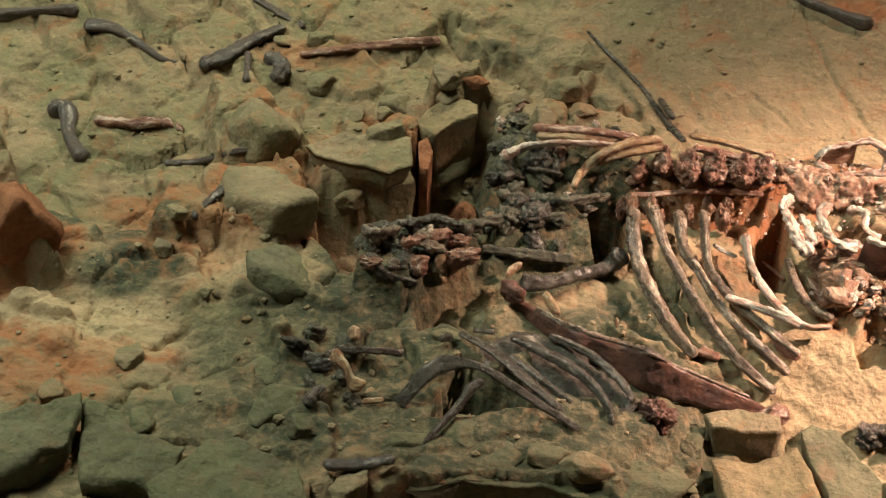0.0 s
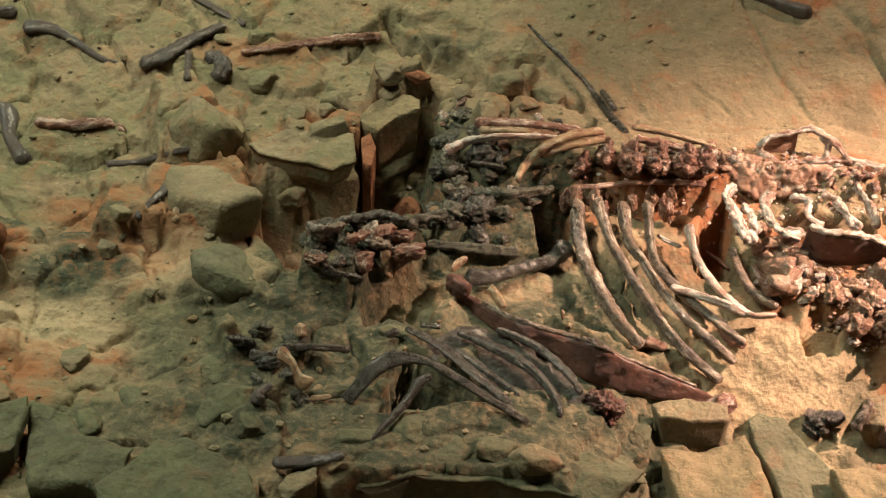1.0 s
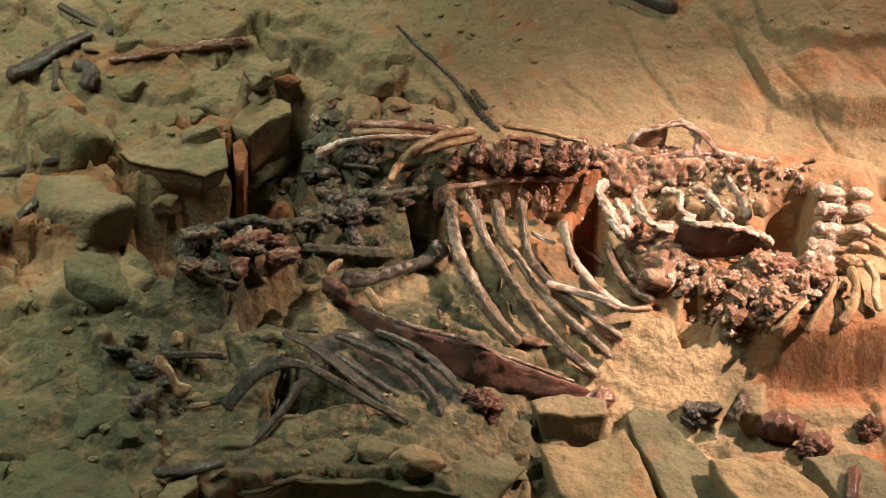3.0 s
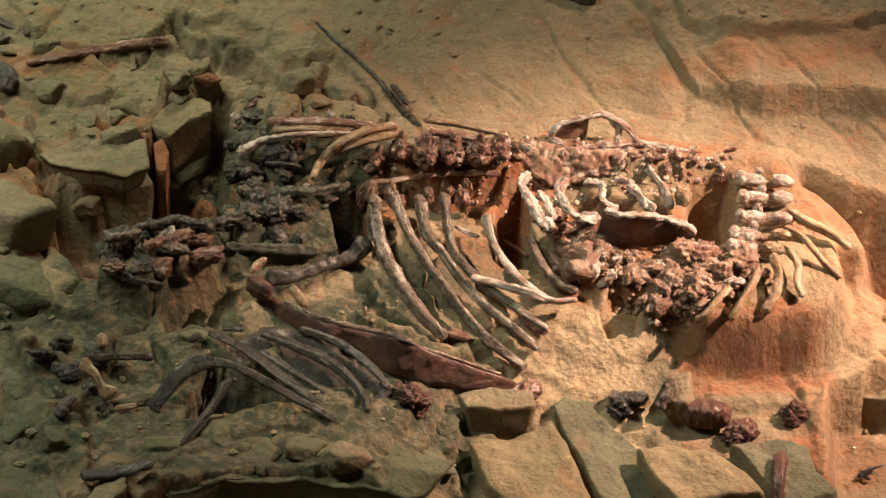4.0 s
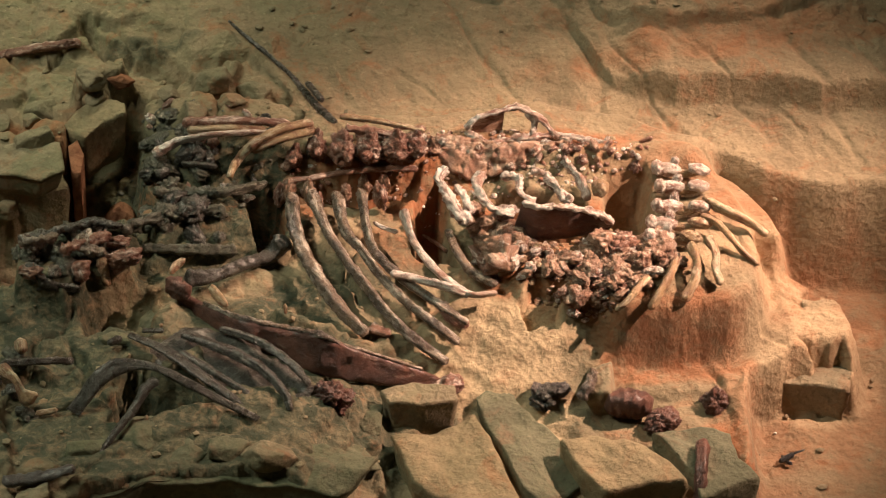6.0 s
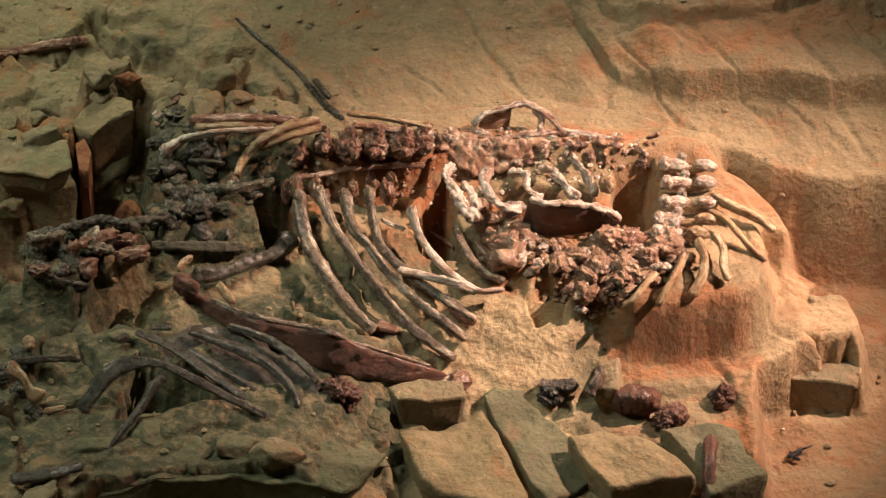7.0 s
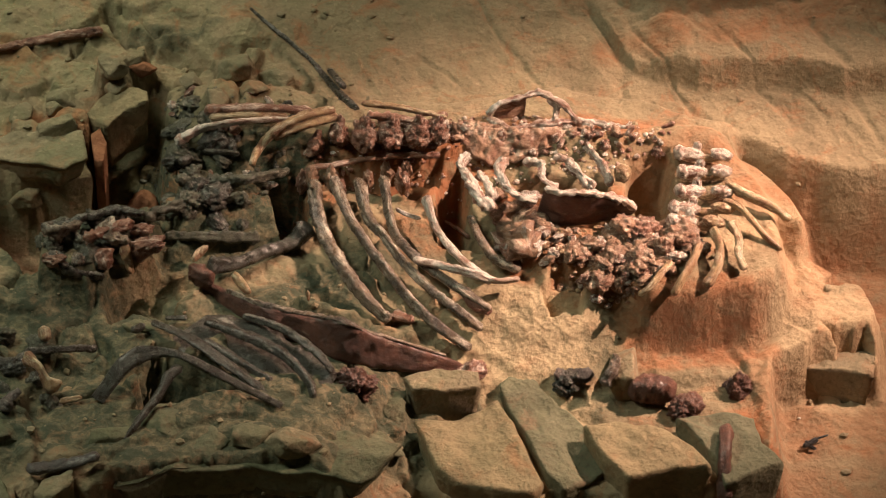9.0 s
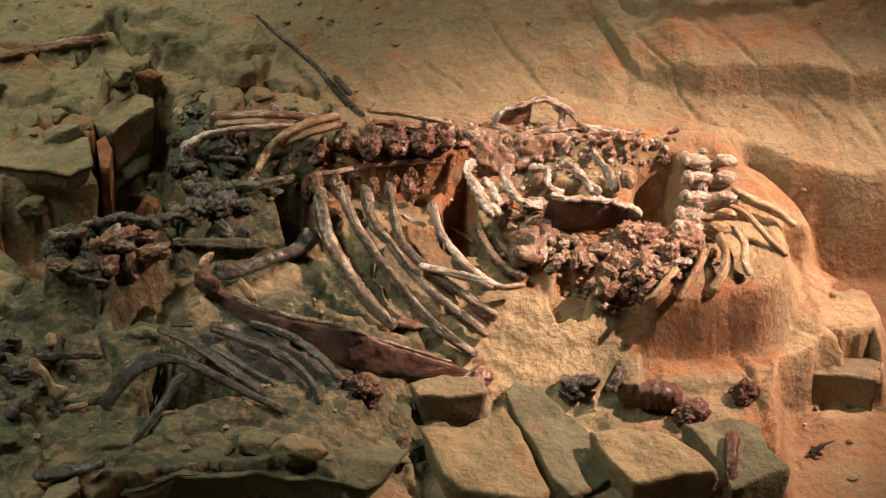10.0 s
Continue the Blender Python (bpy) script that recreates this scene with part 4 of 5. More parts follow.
bone("neck_bone", [(-0.641, 10.463, .08, .026), (-0.463, 10.476, .08, .03), (-0.251, 10.392, .08, .03), (-0.043, 10.615, .08, .026)], CRUST, "knobbly dark neck bone", rough=0.5)
bone("neck_bone", [(-0.690, 10.116, .05, .02), (-0.457, 10.115, .06, .03), (-0.193, 10.148, .06, .03)], CRUST, "dark bone under the neck", rough=0.4)

# ---- the hips ----
HIP = "bones of the hip"
bone("hip_bone", [(1.051, 10.901, 0.16, 0.020), (1.105, 10.905, 0.22, 0.020), (1.228, 10.911, 0.26, 0.018), (1.328, 10.921, 0.28, 0.022), (1.406, 10.889, 0.27, 0.024), (1.473, 10.862, 0.24, 0.018), (1.545, 10.854, 0.14, 0.018)], PALE, "pale arched upper edge of the hip bone", "bone", HIP, rough=0.5, level=True)
bone("hip_bone", [(1.382, 10.900, 0.27, 0.028), (1.429, 10.880, 0.22, 0.020), (1.413, 10.842, 0.14, 0.024)], PALE, "pale strut of the hip bone", "bone", HIP, rough=0.4, level=True)
plate_bone("hip_plate", [(1.08, 10.93, 0.08), (1.16, 10.93, 0.06), (1.25, 10.93, 0.05)], [(1.10, 10.93, 0.21), (1.20, 10.935, 0.25), (1.27, 10.935, 0.26)], 0.03, EARTH, "thin orange-brown plate under the hip bone's arch", "bone", HIP)
bone("hip_bone", [(1.053, 10.918, 0.13, 0.020), (1.163, 10.811, 0.14, 0.024), (1.288, 10.824, 0.15, 0.020), (1.428, 10.837, 0.16, 0.022), (1.571, 10.857, 0.15, 0.018), (1.723, 10.816, 0.15, 0.018), (1.870, 10.747, 0.15, 0.016), (2.090, 10.756, 0.13, 0.020)], PALE, "pale ridge of joined hip vertebrae", "bone", HIP, rough=0.6, level=True)
plate_bone("hip_bone", [(0.849, 10.722, 0.090), (0.995, 10.612, 0.090), (1.242, 10.621, 0.090), (1.416, 10.674, 0.090), (1.605, 10.708, 0.090)], [(0.852, 10.811, 0.200), (1.005, 10.795, 0.200), (1.245, 10.719, 0.200), (1.416, 10.735, 0.200), (1.603, 10.741, 0.200)], 0.05, EARTH, "rough red-brown side of the joined hip vertebrae", "bone", HIP, 0.9)
for k, (x, y, size) in enumerate([(0.914, 10.785, .062), (1.008, 10.807, .060), (1.111, 10.734, .064), (1.220, 10.742, .062), (1.344, 10.749, .064), (1.471, 10.775, .058), (1.595, 10.800, .056), (1.702, 10.800, .054), (1.816, 10.800, .050), (1.923, 10.76, .044), (1.970, 10.662, .05)]):
    thing = new("hip_vertebra")
    thing.matrix_world = pose(x, y, bed(x, y) + 0.11, 0, 0, 14 * (k % 3) - 20)
    part("centrum", lump(RUST if k % 4 else EARTH, k % 6, 5, 0.5), thing, pose(0, 0, 0, 10 * k, 0, 0) @ Matrix.Diagonal((size * 0.92, size * 0.8, size * 1.25, 1)))
    # light on top of each vertebra goes into a pale rim
    part("neural_spine", lump(PALE, (k + 3) % 6, 4, 0.45), thing, pose(0.1 * size, -0.2 * size, size * 1.05, 0, 10 * (k % 3), 30 * k) @ Matrix.Diagonal((size * 0.62, size * 0.3, size * 0.34, 1)), "pale worn upper rim, lit edge painted in")
    tagged(thing, "red-brown hip vertebra with a pale upper rim", "vertebra", "vertebrae of the hips")
for pts in ([(0.925, 10.528, 0.19, 0.024), (0.875, 10.446, 0.20, 0.026), (0.917, 10.319, 0.19, 0.030), (0.963, 10.197, 0.18, 0.034), (1.033, 10.143, 0.15, 0.036)],
            [(1.121, 10.506, 0.17, 0.022), (1.079, 10.397, 0.20, 0.028), (1.102, 10.261, 0.20, 0.024), (1.186, 10.197, 0.18, 0.024), (1.267, 10.204, 0.16, 0.022)],
            [(1.221, 10.509, 0.16, 0.026), (1.300, 10.438, 0.20, 0.024), (1.302, 10.325, 0.20, 0.018), (1.381, 10.274, 0.17, 0.020)],
            [(1.400, 10.566, 0.15, 0.022), (1.464, 10.435, 0.20, 0.022), (1.514, 10.334, 0.20, 0.022), (1.573, 10.270, 0.17, 0.026)],
            [(1.564, 10.666, 0.15, 0.024), (1.588, 10.516, 0.20, 0.022), (1.643, 10.409, 0.19, 0.026), (1.667, 10.304, 0.16, 0.024)],
            [(0.985, 10.42, 0.16, 0.018), (1.000, 10.33, 0.18, 0.022), (1.045, 10.21, 0.16, 0.026)]):
    bone("hip_strut", pts, PALE, "pale curved strut between the hip bones", "bone", "struts of the hip", rough=0.6, knob=0.35, level=True)
plate_bone("hip_bone", [(1.255, 10.176, 0.060), (1.405, 10.129, 0.060), (1.556, 10.143, 0.060), (1.711, 10.184, 0.070), (1.780, 10.199, 0.080)], [(1.287, 10.106, 0.30), (1.394, 10.059, 0.31), (1.545, 10.073, 0.29), (1.688, 10.114, 0.22), (1.782, 10.139, 0.15)], 0.05, SHADED_MAROON, "long red-brown hip bone with a pale upper edge", "bone", HIP)
# a pale strip carries the light along the hip bone's top
bone("hip_bone", [(1.287, 10.106, 0.305, 0.018), (1.394, 10.059, 0.315, 0.022), (1.545, 10.073, 0.295, 0.022), (1.688, 10.114, 0.225, 0.026), (1.782, 10.139, 0.15, 0.028)], PALE, "pale worn crest on the long hip bone, lit edge painted in", "bone", HIP, rough=0.5, level=True)
bone("hip_bone", [(1.108, 10.290, 0.07, 0.070), (1.133, 10.184, 0.07, 0.077), (1.181, 9.907, 0.06, 0.070), (1.220, 9.838, 0.04, 0.051)], EARTH, "stout knobbly lower hip bone", "bone", HIP, rough=0.8)
bone("hip_bone", [(1.058, 10.166, 0.05, 0.038), (1.105, 10.005, 0.04, 0.038), (1.134, 9.834, 0.04, 0.026)], RUST, "short hip bone beside a rib", "bone", HIP, rough=0.55)
ob = new("round_bone", lump(OCHRE, 3, 4, 0.25))
ob.matrix_world = placed(*(1.728, 10.323, .12), 0.05)
tagged(ob, "round ochre knob of bone", "bone")
fragments([(0.850, 10.807, 0)[:2], (1.883, 10.670, 0)[:2], (1.823, 10.608, 0)[:2], (0.904, 10.642, 0)[:2]], 45, 0.012, 0.034, [PALE, RUST, RUST, EARTH], "crumbled pale bone on the hips", 0.7, 3, "hip_fragment")
fragments([(1.015, 10.437, 0)[:2], (1.245, 10.299, 0)[:2], (1.300, 9.907, 0)[:2], (1.078, 10.003, 0)[:2]], 60, 0.016, 0.048, [PALE, EARTH, EARTH, RUST], "crumbled pinkish bone below the hips", 0.9, 4, "hip_fragment")

# ---- the mass of small bones and the tail ----
HEAPED = [(1.36, 9.84), (1.68, 10.05), (2.02, 10.05), (2.08, 9.88), (1.78, 9.66), (1.52, 9.68)]
fragments(HEAPED, 26, 0.05, 0.085, [EARTH, EARTH, RUST], "lump of small bones cemented together", 0.25, 31, "bone_clump", "bone", "heap of small bones")
fragments([(1.384, 9.862, 0)[:2], (1.702, 10.068, 0)[:2], (2.064, 10.081, 0)[:2], (2.139, 9.874, 0)[:2], (1.767, 9.605, 0)[:2], (1.516, 9.652, 0)[:2], (1.354, 9.801, 0)[:2]], 170, 0.014, 0.042, [EARTH, EARTH, EARTH, RUST, PALE], "small knobbly bone in a heap", 0.75, 5, "small_bone", "bone", "heap of small bones")
fragments([(1.255, 10.069, 0)[:2], (1.461, 10.040, 0)[:2], (1.380, 9.804, 0)[:2], (1.205, 9.782, 0)[:2]], 40, 0.012, 0.036, [PALE, EARTH, OCHRE], "small pale bone in a heap", 0.75, 6, "small_bone", "bone", "heap of small bones")
for k, ((x, y), (px, py)) in enumerate((((2.127, 10.551), (2.305, 10.548)), ((2.124, 10.403), (2.283, 10.401)), ((2.091, 10.250), (2.261, 10.220)), ((2.041, 10.113), (2.247, 10.122)), ((2.016, 10.012), (2.186, 10.000)))):
    thing = new("vertebra")
    z = bed(x, y) + 0.16
    thing.matrix_world = pose(x, y, z, 0, 0, -6 + 5 * (k % 3))
    part("centrum", lump(PALE, k % 6, 4, 0.2), thing, Matrix.Diagonal((0.082, 0.036, 0.040, 1)))
    part("head", lump(PALE, (k + 3) % 6, 4, 0.25), thing, pose(-0.058, 0.0, 0.008, 0, 0, 0) @ Matrix.Diagonal((0.036, 0.046, 0.040, 1)))
    part("neural_spine", lump(PALE, (k + 4) % 6, 4, 0.35), thing, pose(0.035, 0.028, 0.03, 0, 25, 30) @ Matrix.Diagonal((0.022, 0.030, 0.036, 1)))
    part("process", lump(OCHRE if k > 2 else PALE, (k + 2) % 6, 4, 0.25), thing, pose(px - x - 0.01, py - y, 0.01, 0, 12, 10 * (k % 2)) @ Matrix.Diagonal((0.066, 0.036, 0.034, 1)))
    part("stem", lump(OCHRE, (k + 1) % 6, 3, 0.25), thing, pose((px - x) * 0.55, (py - y) * 0.55, -0.02, 0, 0, 0) @ Matrix.Diagonal((0.07, 0.024, 0.026, 1)), "yellowish connecting neck")
    tagged(thing, "white worn tail vertebra with a blunt process", "vertebra", "vertebrae of the tail")
TAIL = "bones hanging from the tail"
bone("tail_rib", [(2.282, 10.306, 0.17, 0.022), (2.371, 10.201, 0.18, 0.032), (2.499, 10.130, 0.16, 0.028), (2.600, 10.076, 0.11, 0.020)], OCHRE, "ochre tail bone reaching over the pedestal's edge", "bone", TAIL, rough=0.2, level=True)
bone("tail_rib", [(2.242, 10.141, 0.19, 0.018), (2.328, 10.077, 0.19, 0.020), (2.402, 9.965, 0.16, 0.019), (2.459, 9.917, 0.12, 0.020), (2.523, 9.876, 0.09, 0.016)], OCHRE, "slender ochre tail bone", "bone", TAIL, rough=0.2, level=True)
bone("tail_rib", [(2.157, 9.932, 0.18, 0.028), (2.173, 9.782, 0.19, 0.026), (2.146, 9.680, 0.16, 0.026), (2.086, 9.600, 0.10, 0.024)], OCHRE, "ochre chevron bone standing at the pedestal's edge", "bone", TAIL, rough=0.2, level=True)
bone("tail_rib", [(2.262, 9.982, 0.18, 0.024), (2.279, 9.843, 0.19, 0.024), (2.268, 9.753, 0.16, 0.024), (2.294, 9.704, 0.11, 0.022)], OCHRE, "ochre chevron bone standing at the pedestal's edge", "bone", TAIL, rough=0.2, level=True)
bone("tail_rib", [(2.071, 9.826, 0.18, 0.022), (2.011, 9.672, 0.19, 0.026), (1.953, 9.593, 0.16, 0.024), (1.903, 9.539, 0.10, 0.020)], OCHRE, "curved ochre chevron bone", "bone", TAIL, rough=0.2, level=True)
bone("tail_rib", [(1.907, 9.703, 0.17, 0.018), (1.843, 9.609, 0.18, 0.020), (1.780, 9.555, 0.14, 0.018), (1.726, 9.555, 0.09, 0.014)], OCHRE, "short curved ochre chevron bone", "bone", TAIL, rough=0.2, level=True)
bone("bone_splinter", [(1.782, 10.627, .10, .012), (1.827, 10.641, .13, .014)], RUST, "small bone splinter behind the hips")
bone("bone_splinter", [(1.973, 10.645, .10, .01), (2.046, 10.640, .13, .014)], RUST, "small bone splinter behind the tail")

# ---- before the pedestal ----
rock(*(1.655, 9.42, .02), (0.12, 0.30, 0.17), (-8, 14, -6), ROCK, "upright wedge of sandstone before the bone heap", 5)
bone("leg_bone", [(1.607, 9.358, -0.10, 0.020), (1.579, 9.275, -0.12, 0.026), (1.521, 9.238, -0.18, 0.022)], RIBBONE, "short pale bone leaning on a sandstone wedge", "bone", knob=0.25, rough=0.45, level=True)
bone("leg_bone", [(1.66, 9.255, -0.25, 0.05), (1.74, 9.25, -0.22, 0.07), (1.82, 9.235, -0.21, 0.072), (1.89, 9.20, -0.23, 0.055)], SHADED_MAROON, "thick red-brown leg bone end lying before the pedestal", "bone", knob=0.2, rough=0.25, level=True)
ob = new("round_bone", lump(SHADED_MAROON, 1, 5, 0.4))
ob.matrix_world = placed(*(1.945, 9.150, .03), (0.10, 0.07, 0.075), (0, 0, 20))
tagged(ob, "rounded red-brown bone end", "bone")
fragments([(1.269, 9.353, 0)[:2], (1.431, 9.394, 0)[:2], (1.496, 9.303, 0)[:2], (1.320, 9.273, 0)[:2]], 16, 0.02, 0.045, [DARK, SLATE], "dark foot bone in a small heap", 0.8, 7, "foot_bone", "bone", "dark foot bones")
bone("bone_splinter", [(2.11, 8.96, -0.20, 0.024), (2.106, 8.90, -0.18, 0.032), (2.08, 8.77, -0.19, 0.03), (2.065, 8.62, -0.33, 0.034)], SHADED_MAROON, "red-brown bone running down between two slabs", level=True)
ob = new("bone_mass", lump(SHADED_MAROON, 2, 5, 0.5))
ob.matrix_world = placed(*(2.232, 9.288, .02), (0.08, 0.06, 0.08), (0, 0, 20))
tagged(ob, "dark red lump beside the pit floor", "bone")

# ---- stone slabs before the skeleton ----
SLAB = "cracked sandstone slab before the skeleton"
slab([(0.57, 9.03), (0.75, 9.05), (0.99, 9.18), (1.05, 9.03), (1.11, 8.82), (1.17, 8.64), (1.12, 8.58), (0.94, 8.59), (0.73, 8.67), (0.65, 8.73)], -0.20, 0.40, SHADED_BROWN, SLAB, (0, 0.176), 1, 0.45)
# this slab's green shade comes from its material
slab([(1.01, 9.33), (1.08, 9.42), (1.21, 9.37), (1.24, 9.28), (1.41, 9.08), (1.51, 8.79), (1.28, 8.64), (1.20, 8.72), (1.13, 8.94), (1.05, 9.15)], -0.25, 0.40, SHADED_MOSS, "cracked sandstone slab with shade in its greenish colour", (-0.12, 0.176), 2, 0.45)
slab([(1.40, 8.96), (1.56, 9.00), (1.78, 8.92), (1.96, 8.77), (2.00, 8.68), (1.82, 8.68), (1.58, 8.63), (1.48, 8.76)], -0.17, 0.45, SHADED_BROWN, SLAB, (0.03, 0.176), 3, 0.45)
# dark material puts the weaker light on this slab into its colour
slab([(1.87, 9.05), (2.15, 9.09), (2.27, 9.04), (2.28, 8.87), (2.37, 8.76), (2.12, 8.63), (2.06, 8.62), (2.04, 8.78)], -0.22, 0.45, SHADED_MOSS, SLAB, (0.0, 0.176), 4, 0.5)
slab([(-0.81, 8.78), (-0.47, 8.96), (-0.03, 8.93), (0.30, 8.79), (0.51, 8.71), (0.45, 8.61), (0.29, 8.48), (0.02, 8.55), (-0.22, 8.59), (-0.62, 8.55), (-0.88, 8.48)], -0.03, 0.16, SHADED_MOSS, "mossy overhanging sandstone slab", (0, 0.176), 5, 0.6)
slab([(0.52, 9.24), (0.68, 9.29), (0.90, 9.26), (0.91, 9.16), (0.72, 9.13), (0.56, 9.14)], -0.10, 0.22, ROCK, "pale sandstone block under the shoulder blade", (0, 0.176), 6, 0.3)
slab([(2.47, 9.67), (2.66, 9.75), (2.89, 9.71), (3.03, 9.64), (3.00, 9.49), (2.83, 9.53), (2.65, 9.56), (2.52, 9.58)], -0.38, 0.30, ROCK, "low sandstone block left standing on the pit floor", (0, 0.176), 8, 0.45)
rock(*(-0.049, 8.691, .02), (0.20, 0.10, 0.09), (0, 8, 10), ROCK, "pale broken sandstone block on a slab", 3)

fragments([(-1.378, 10.571, 0)[:2], (-0.784, 10.123, 0)[:2], (-0.757, 9.916, 0)[:2], (-1.111, 9.673, 0)[:2], (-1.281, 9.740, 0)[:2]], 22, 0.04, 0.09, [CRUST, CRUST, CRUST, RUST], "dark crusted lump of the neck block", 0.15, 18, "crust_lump", "rock", "crust round the neck")
fragments([(-0.779, 11.253, 0)[:2], (0.049, 10.661, 0)[:2], (0.045, 10.262, 0)[:2], (-0.194, 10.172, 0)[:2], (-0.720, 10.112, 0)[:2]], 34, 0.04, 0.09, [CRUST, CRUST, DARK], "dark crusted lump under the neck bones", 0.1, 19, "crust_lump", "rock", "crust round the neck")

# ---- neck block and the small bones beyond the arched bone ----
bone("skull_bone", [(-1.296, 9.987, .06, .03), (-1.185, 9.991, .08, .036), (-1.073, 10.046, .09, .030), (-0.932, 10.109, .09, .028), (-0.775, 10.076, .08, .022)], DARK, "pale-crusted skull bone on a block", rough=0.5)
bone("skull_bone", [(-0.948, 10.037, .12, .026), (-0.962, 9.910, .12, .034), (-0.848, 9.895, .10, .022)], RIBBONE, "pale broken skull bone on a block", rough=0.7)
bone("skull_bone", [(-0.876, 9.885, .10, .022), (-0.865, 9.859, .08, .026), (-0.843, 9.848, .05, .018)], OCHRE, "ochre bone hanging down the block", rough=0.35)
bone("skull_bone", [(-1.293, 9.922, .10, .030), (-1.214, 9.872, .11, .036), (-1.111, 9.997, .12, .030)], RIBBONE, "pale-crusted skull bone at the block's edge", rough=0.7)
bone("skull_bone", [(-1.077, 9.835, .10, .026), (-0.984, 9.918, .12, .034), (-0.835, 10.033, .10, .026)], RUST, "rusty skull bone lying across the block", rough=0.7)
bone("skull_bone", [(-0.780, 10.068, .08, .026), (-0.672, 10.228, .06, .024), (-0.555, 10.224, .05, .022)], CRUST, "dark crusted bone between skull and neck", rough=0.6)
bone("skull_bone", [(-1.004, 9.849, .08, .05), (-0.964, 9.778, .06, .04)], RUST, "rusty bone on the block", rough=0.5)
bone("skull_bone", [(-1.243, 9.772, .05, .04), (-1.143, 9.689, .04, .03), (-0.974, 9.740, .04, .024)], DARK, "dark bone along the foot of the block", rough=0.5)
fragments([(-1.394, 10.571, 0)[:2], (-0.788, 10.158, 0)[:2], (-0.728, 9.925, 0)[:2], (-1.082, 9.676, 0)[:2], (-1.263, 9.720, 0)[:2]], 40, 0.012, 0.04, [CRUST, RIBBONE, RUST, PALE, RIBBONE], "crumbled bone on the neck block", 0.6, 8, "neck_fragment")
bone("small_long_bone", [(-1.329, 9.188, .09, .030), (-1.251, 9.074, .10, .022), (-1.218, 9.040, .10, .026), (-1.170, 9.027, .09, .042)], OCHRE, "small orange long bone with knobbed ends", "bone", knob=0.3)
bone("bone_splinter", [(-1.245, 9.350, .05, .028), (-1.258, 9.403, .11, .028)], OCHRE, "short orange bone standing upright")
bone("small_bone", [(-1.486, 9.194, .05, .03), (-1.374, 9.201, .06, .026), (-1.314, 9.276, .06, .02), (-1.147, 9.309, .05, .018), (-0.999, 9.390, .04, .018)], DARK, "dark knobbly bone lying flat", rough=0.4)
bone("small_bone", [(-1.336, 8.957, .03, .02), (-1.402, 8.843, .04, .03), (-1.356, 8.813, .03, .024)], SLATE, "dark ring-shaped bone half buried", rough=0.3)
bone("small_bone", [(-1.157, 8.971, .03, .014), (-1.047, 8.985, .03, .012)], OCHRE, "thin ochre bone piece beside small bones")
bone("small_bone", [(-1.272, 8.483, .05, .03), (-1.093, 8.515, .06, .03), (-0.933, 8.520, .06, .02)], SLATE, "dark bone beside a red rock", rough=0.3)
ob = new("rock", lump(EARTH, 5, 5, 0.4))
ob.matrix_world = placed(*(-0.950, 8.455, .02), (0.20, 0.13, 0.12), (5, 10, 20))
tagged(ob, "rough pinkish red rock below the arched bone", "rock")
rock(*(-1.131, 8.411, .0), (0.16, 0.10, 0.08), (5, -10, 40), ROCK, "grey sandstone block below the arched bone", 8)
fragments([(-1.699, 9.354, 0)[:2], (-1.226, 9.467, 0)[:2], (-1.100, 8.965, 0)[:2], (-1.571, 8.776, 0)[:2]], 9, 0.03, 0.06, [CRUST, DARK], "greenish stone crumbled round small bones", 0.3, 9, "stone", "rock", "crumbled stones")

# ---- bones up the slope ----
bone("far_bone", [(-3.704, 11.677, 0.010, .036), (-3.451, 11.744, 0.014, .030), (-3.220, 11.745, 0.014, .036)], SLATE, "dark bone half sunk in the slope", knob=0.2)
bone("far_bone", [(-3.168, 11.656, 0.017, .04), (-3.011, 11.659, 0.017, .036), (-2.860, 11.615, 0.017, .022), (-2.677, 11.486, 0.014, .018), (-2.532, 11.467, 0.010, .018)], SLATE, "slender dark bone with a broad head on the slope", rough=0.1)
bone("far_bone", [(-2.440, 11.410, 0.014, .05), (-2.292, 11.463, 0.017, .055), (-2.190, 11.625, 0.017, .05), (-1.997, 11.758, 0.014, .035)], SLATE, "broad flat dark bone on the slope", flat=0.7, rough=0.2)
bone("far_bone", [(-2.226, 11.982, 0.010, .022), (-2.048, 11.863, 0.014, .02), (-1.886, 11.792, 0.010, .02)], SLATE, "straight dark bone on the slope", rough=0.1)
bone("far_bone", [(-2.170, 11.512, 0.017, .022), (-2.119, 11.148, 0.017, .02)], SLATE, "short dark bone lying down the slope")
bone("far_bone", [(-2.073, 11.522, 0.017, .04), (-1.964, 11.461, 0.021, .045), (-1.993, 11.338, 0.014, .035)], SLATE, "dark bent bone piece on the slope", rough=0.35)
bone("far_bone", [(-1.877, 11.530, 0.014, .020), (-1.652, 11.551, 0.021, .026), (-1.498, 11.618, 0.021, .028), (-1.277, 11.683, 0.021, .028), (-1.088, 11.755, 0.017, .026)], RUST, "long slender brown bone on the slope", knob=0.15, rough=0.35)
bone("far_bone", [(-3.222, 10.995, 0.017, .05), (-3.112, 10.984, 0.021, .055), (-3.053, 10.792, 0.021, .040), (-2.931, 10.622, 0.014, .042)], SLATE, "stout dark grey bone with a broad head", rough=0.12, knob=0.3)
bone("far_bone", [(-2.928, 10.860, 0.014, .034), (-2.739, 10.871, 0.014, .034), (-2.542, 10.918, 0.010, .028), (-2.435, 10.933, 0.007, .02)], RUST, "reddish weathered bone half sunk in stone", rough=0.35)
bone("far_bone", [(-2.503, 10.710, 0.010, .018), (-2.317, 10.734, 0.014, .018), (-2.049, 10.663, 0.014, .017), (-1.795, 10.730, 0.010, .014)], SLATE, "thin grey rib lying on a boulder", rough=0.15)
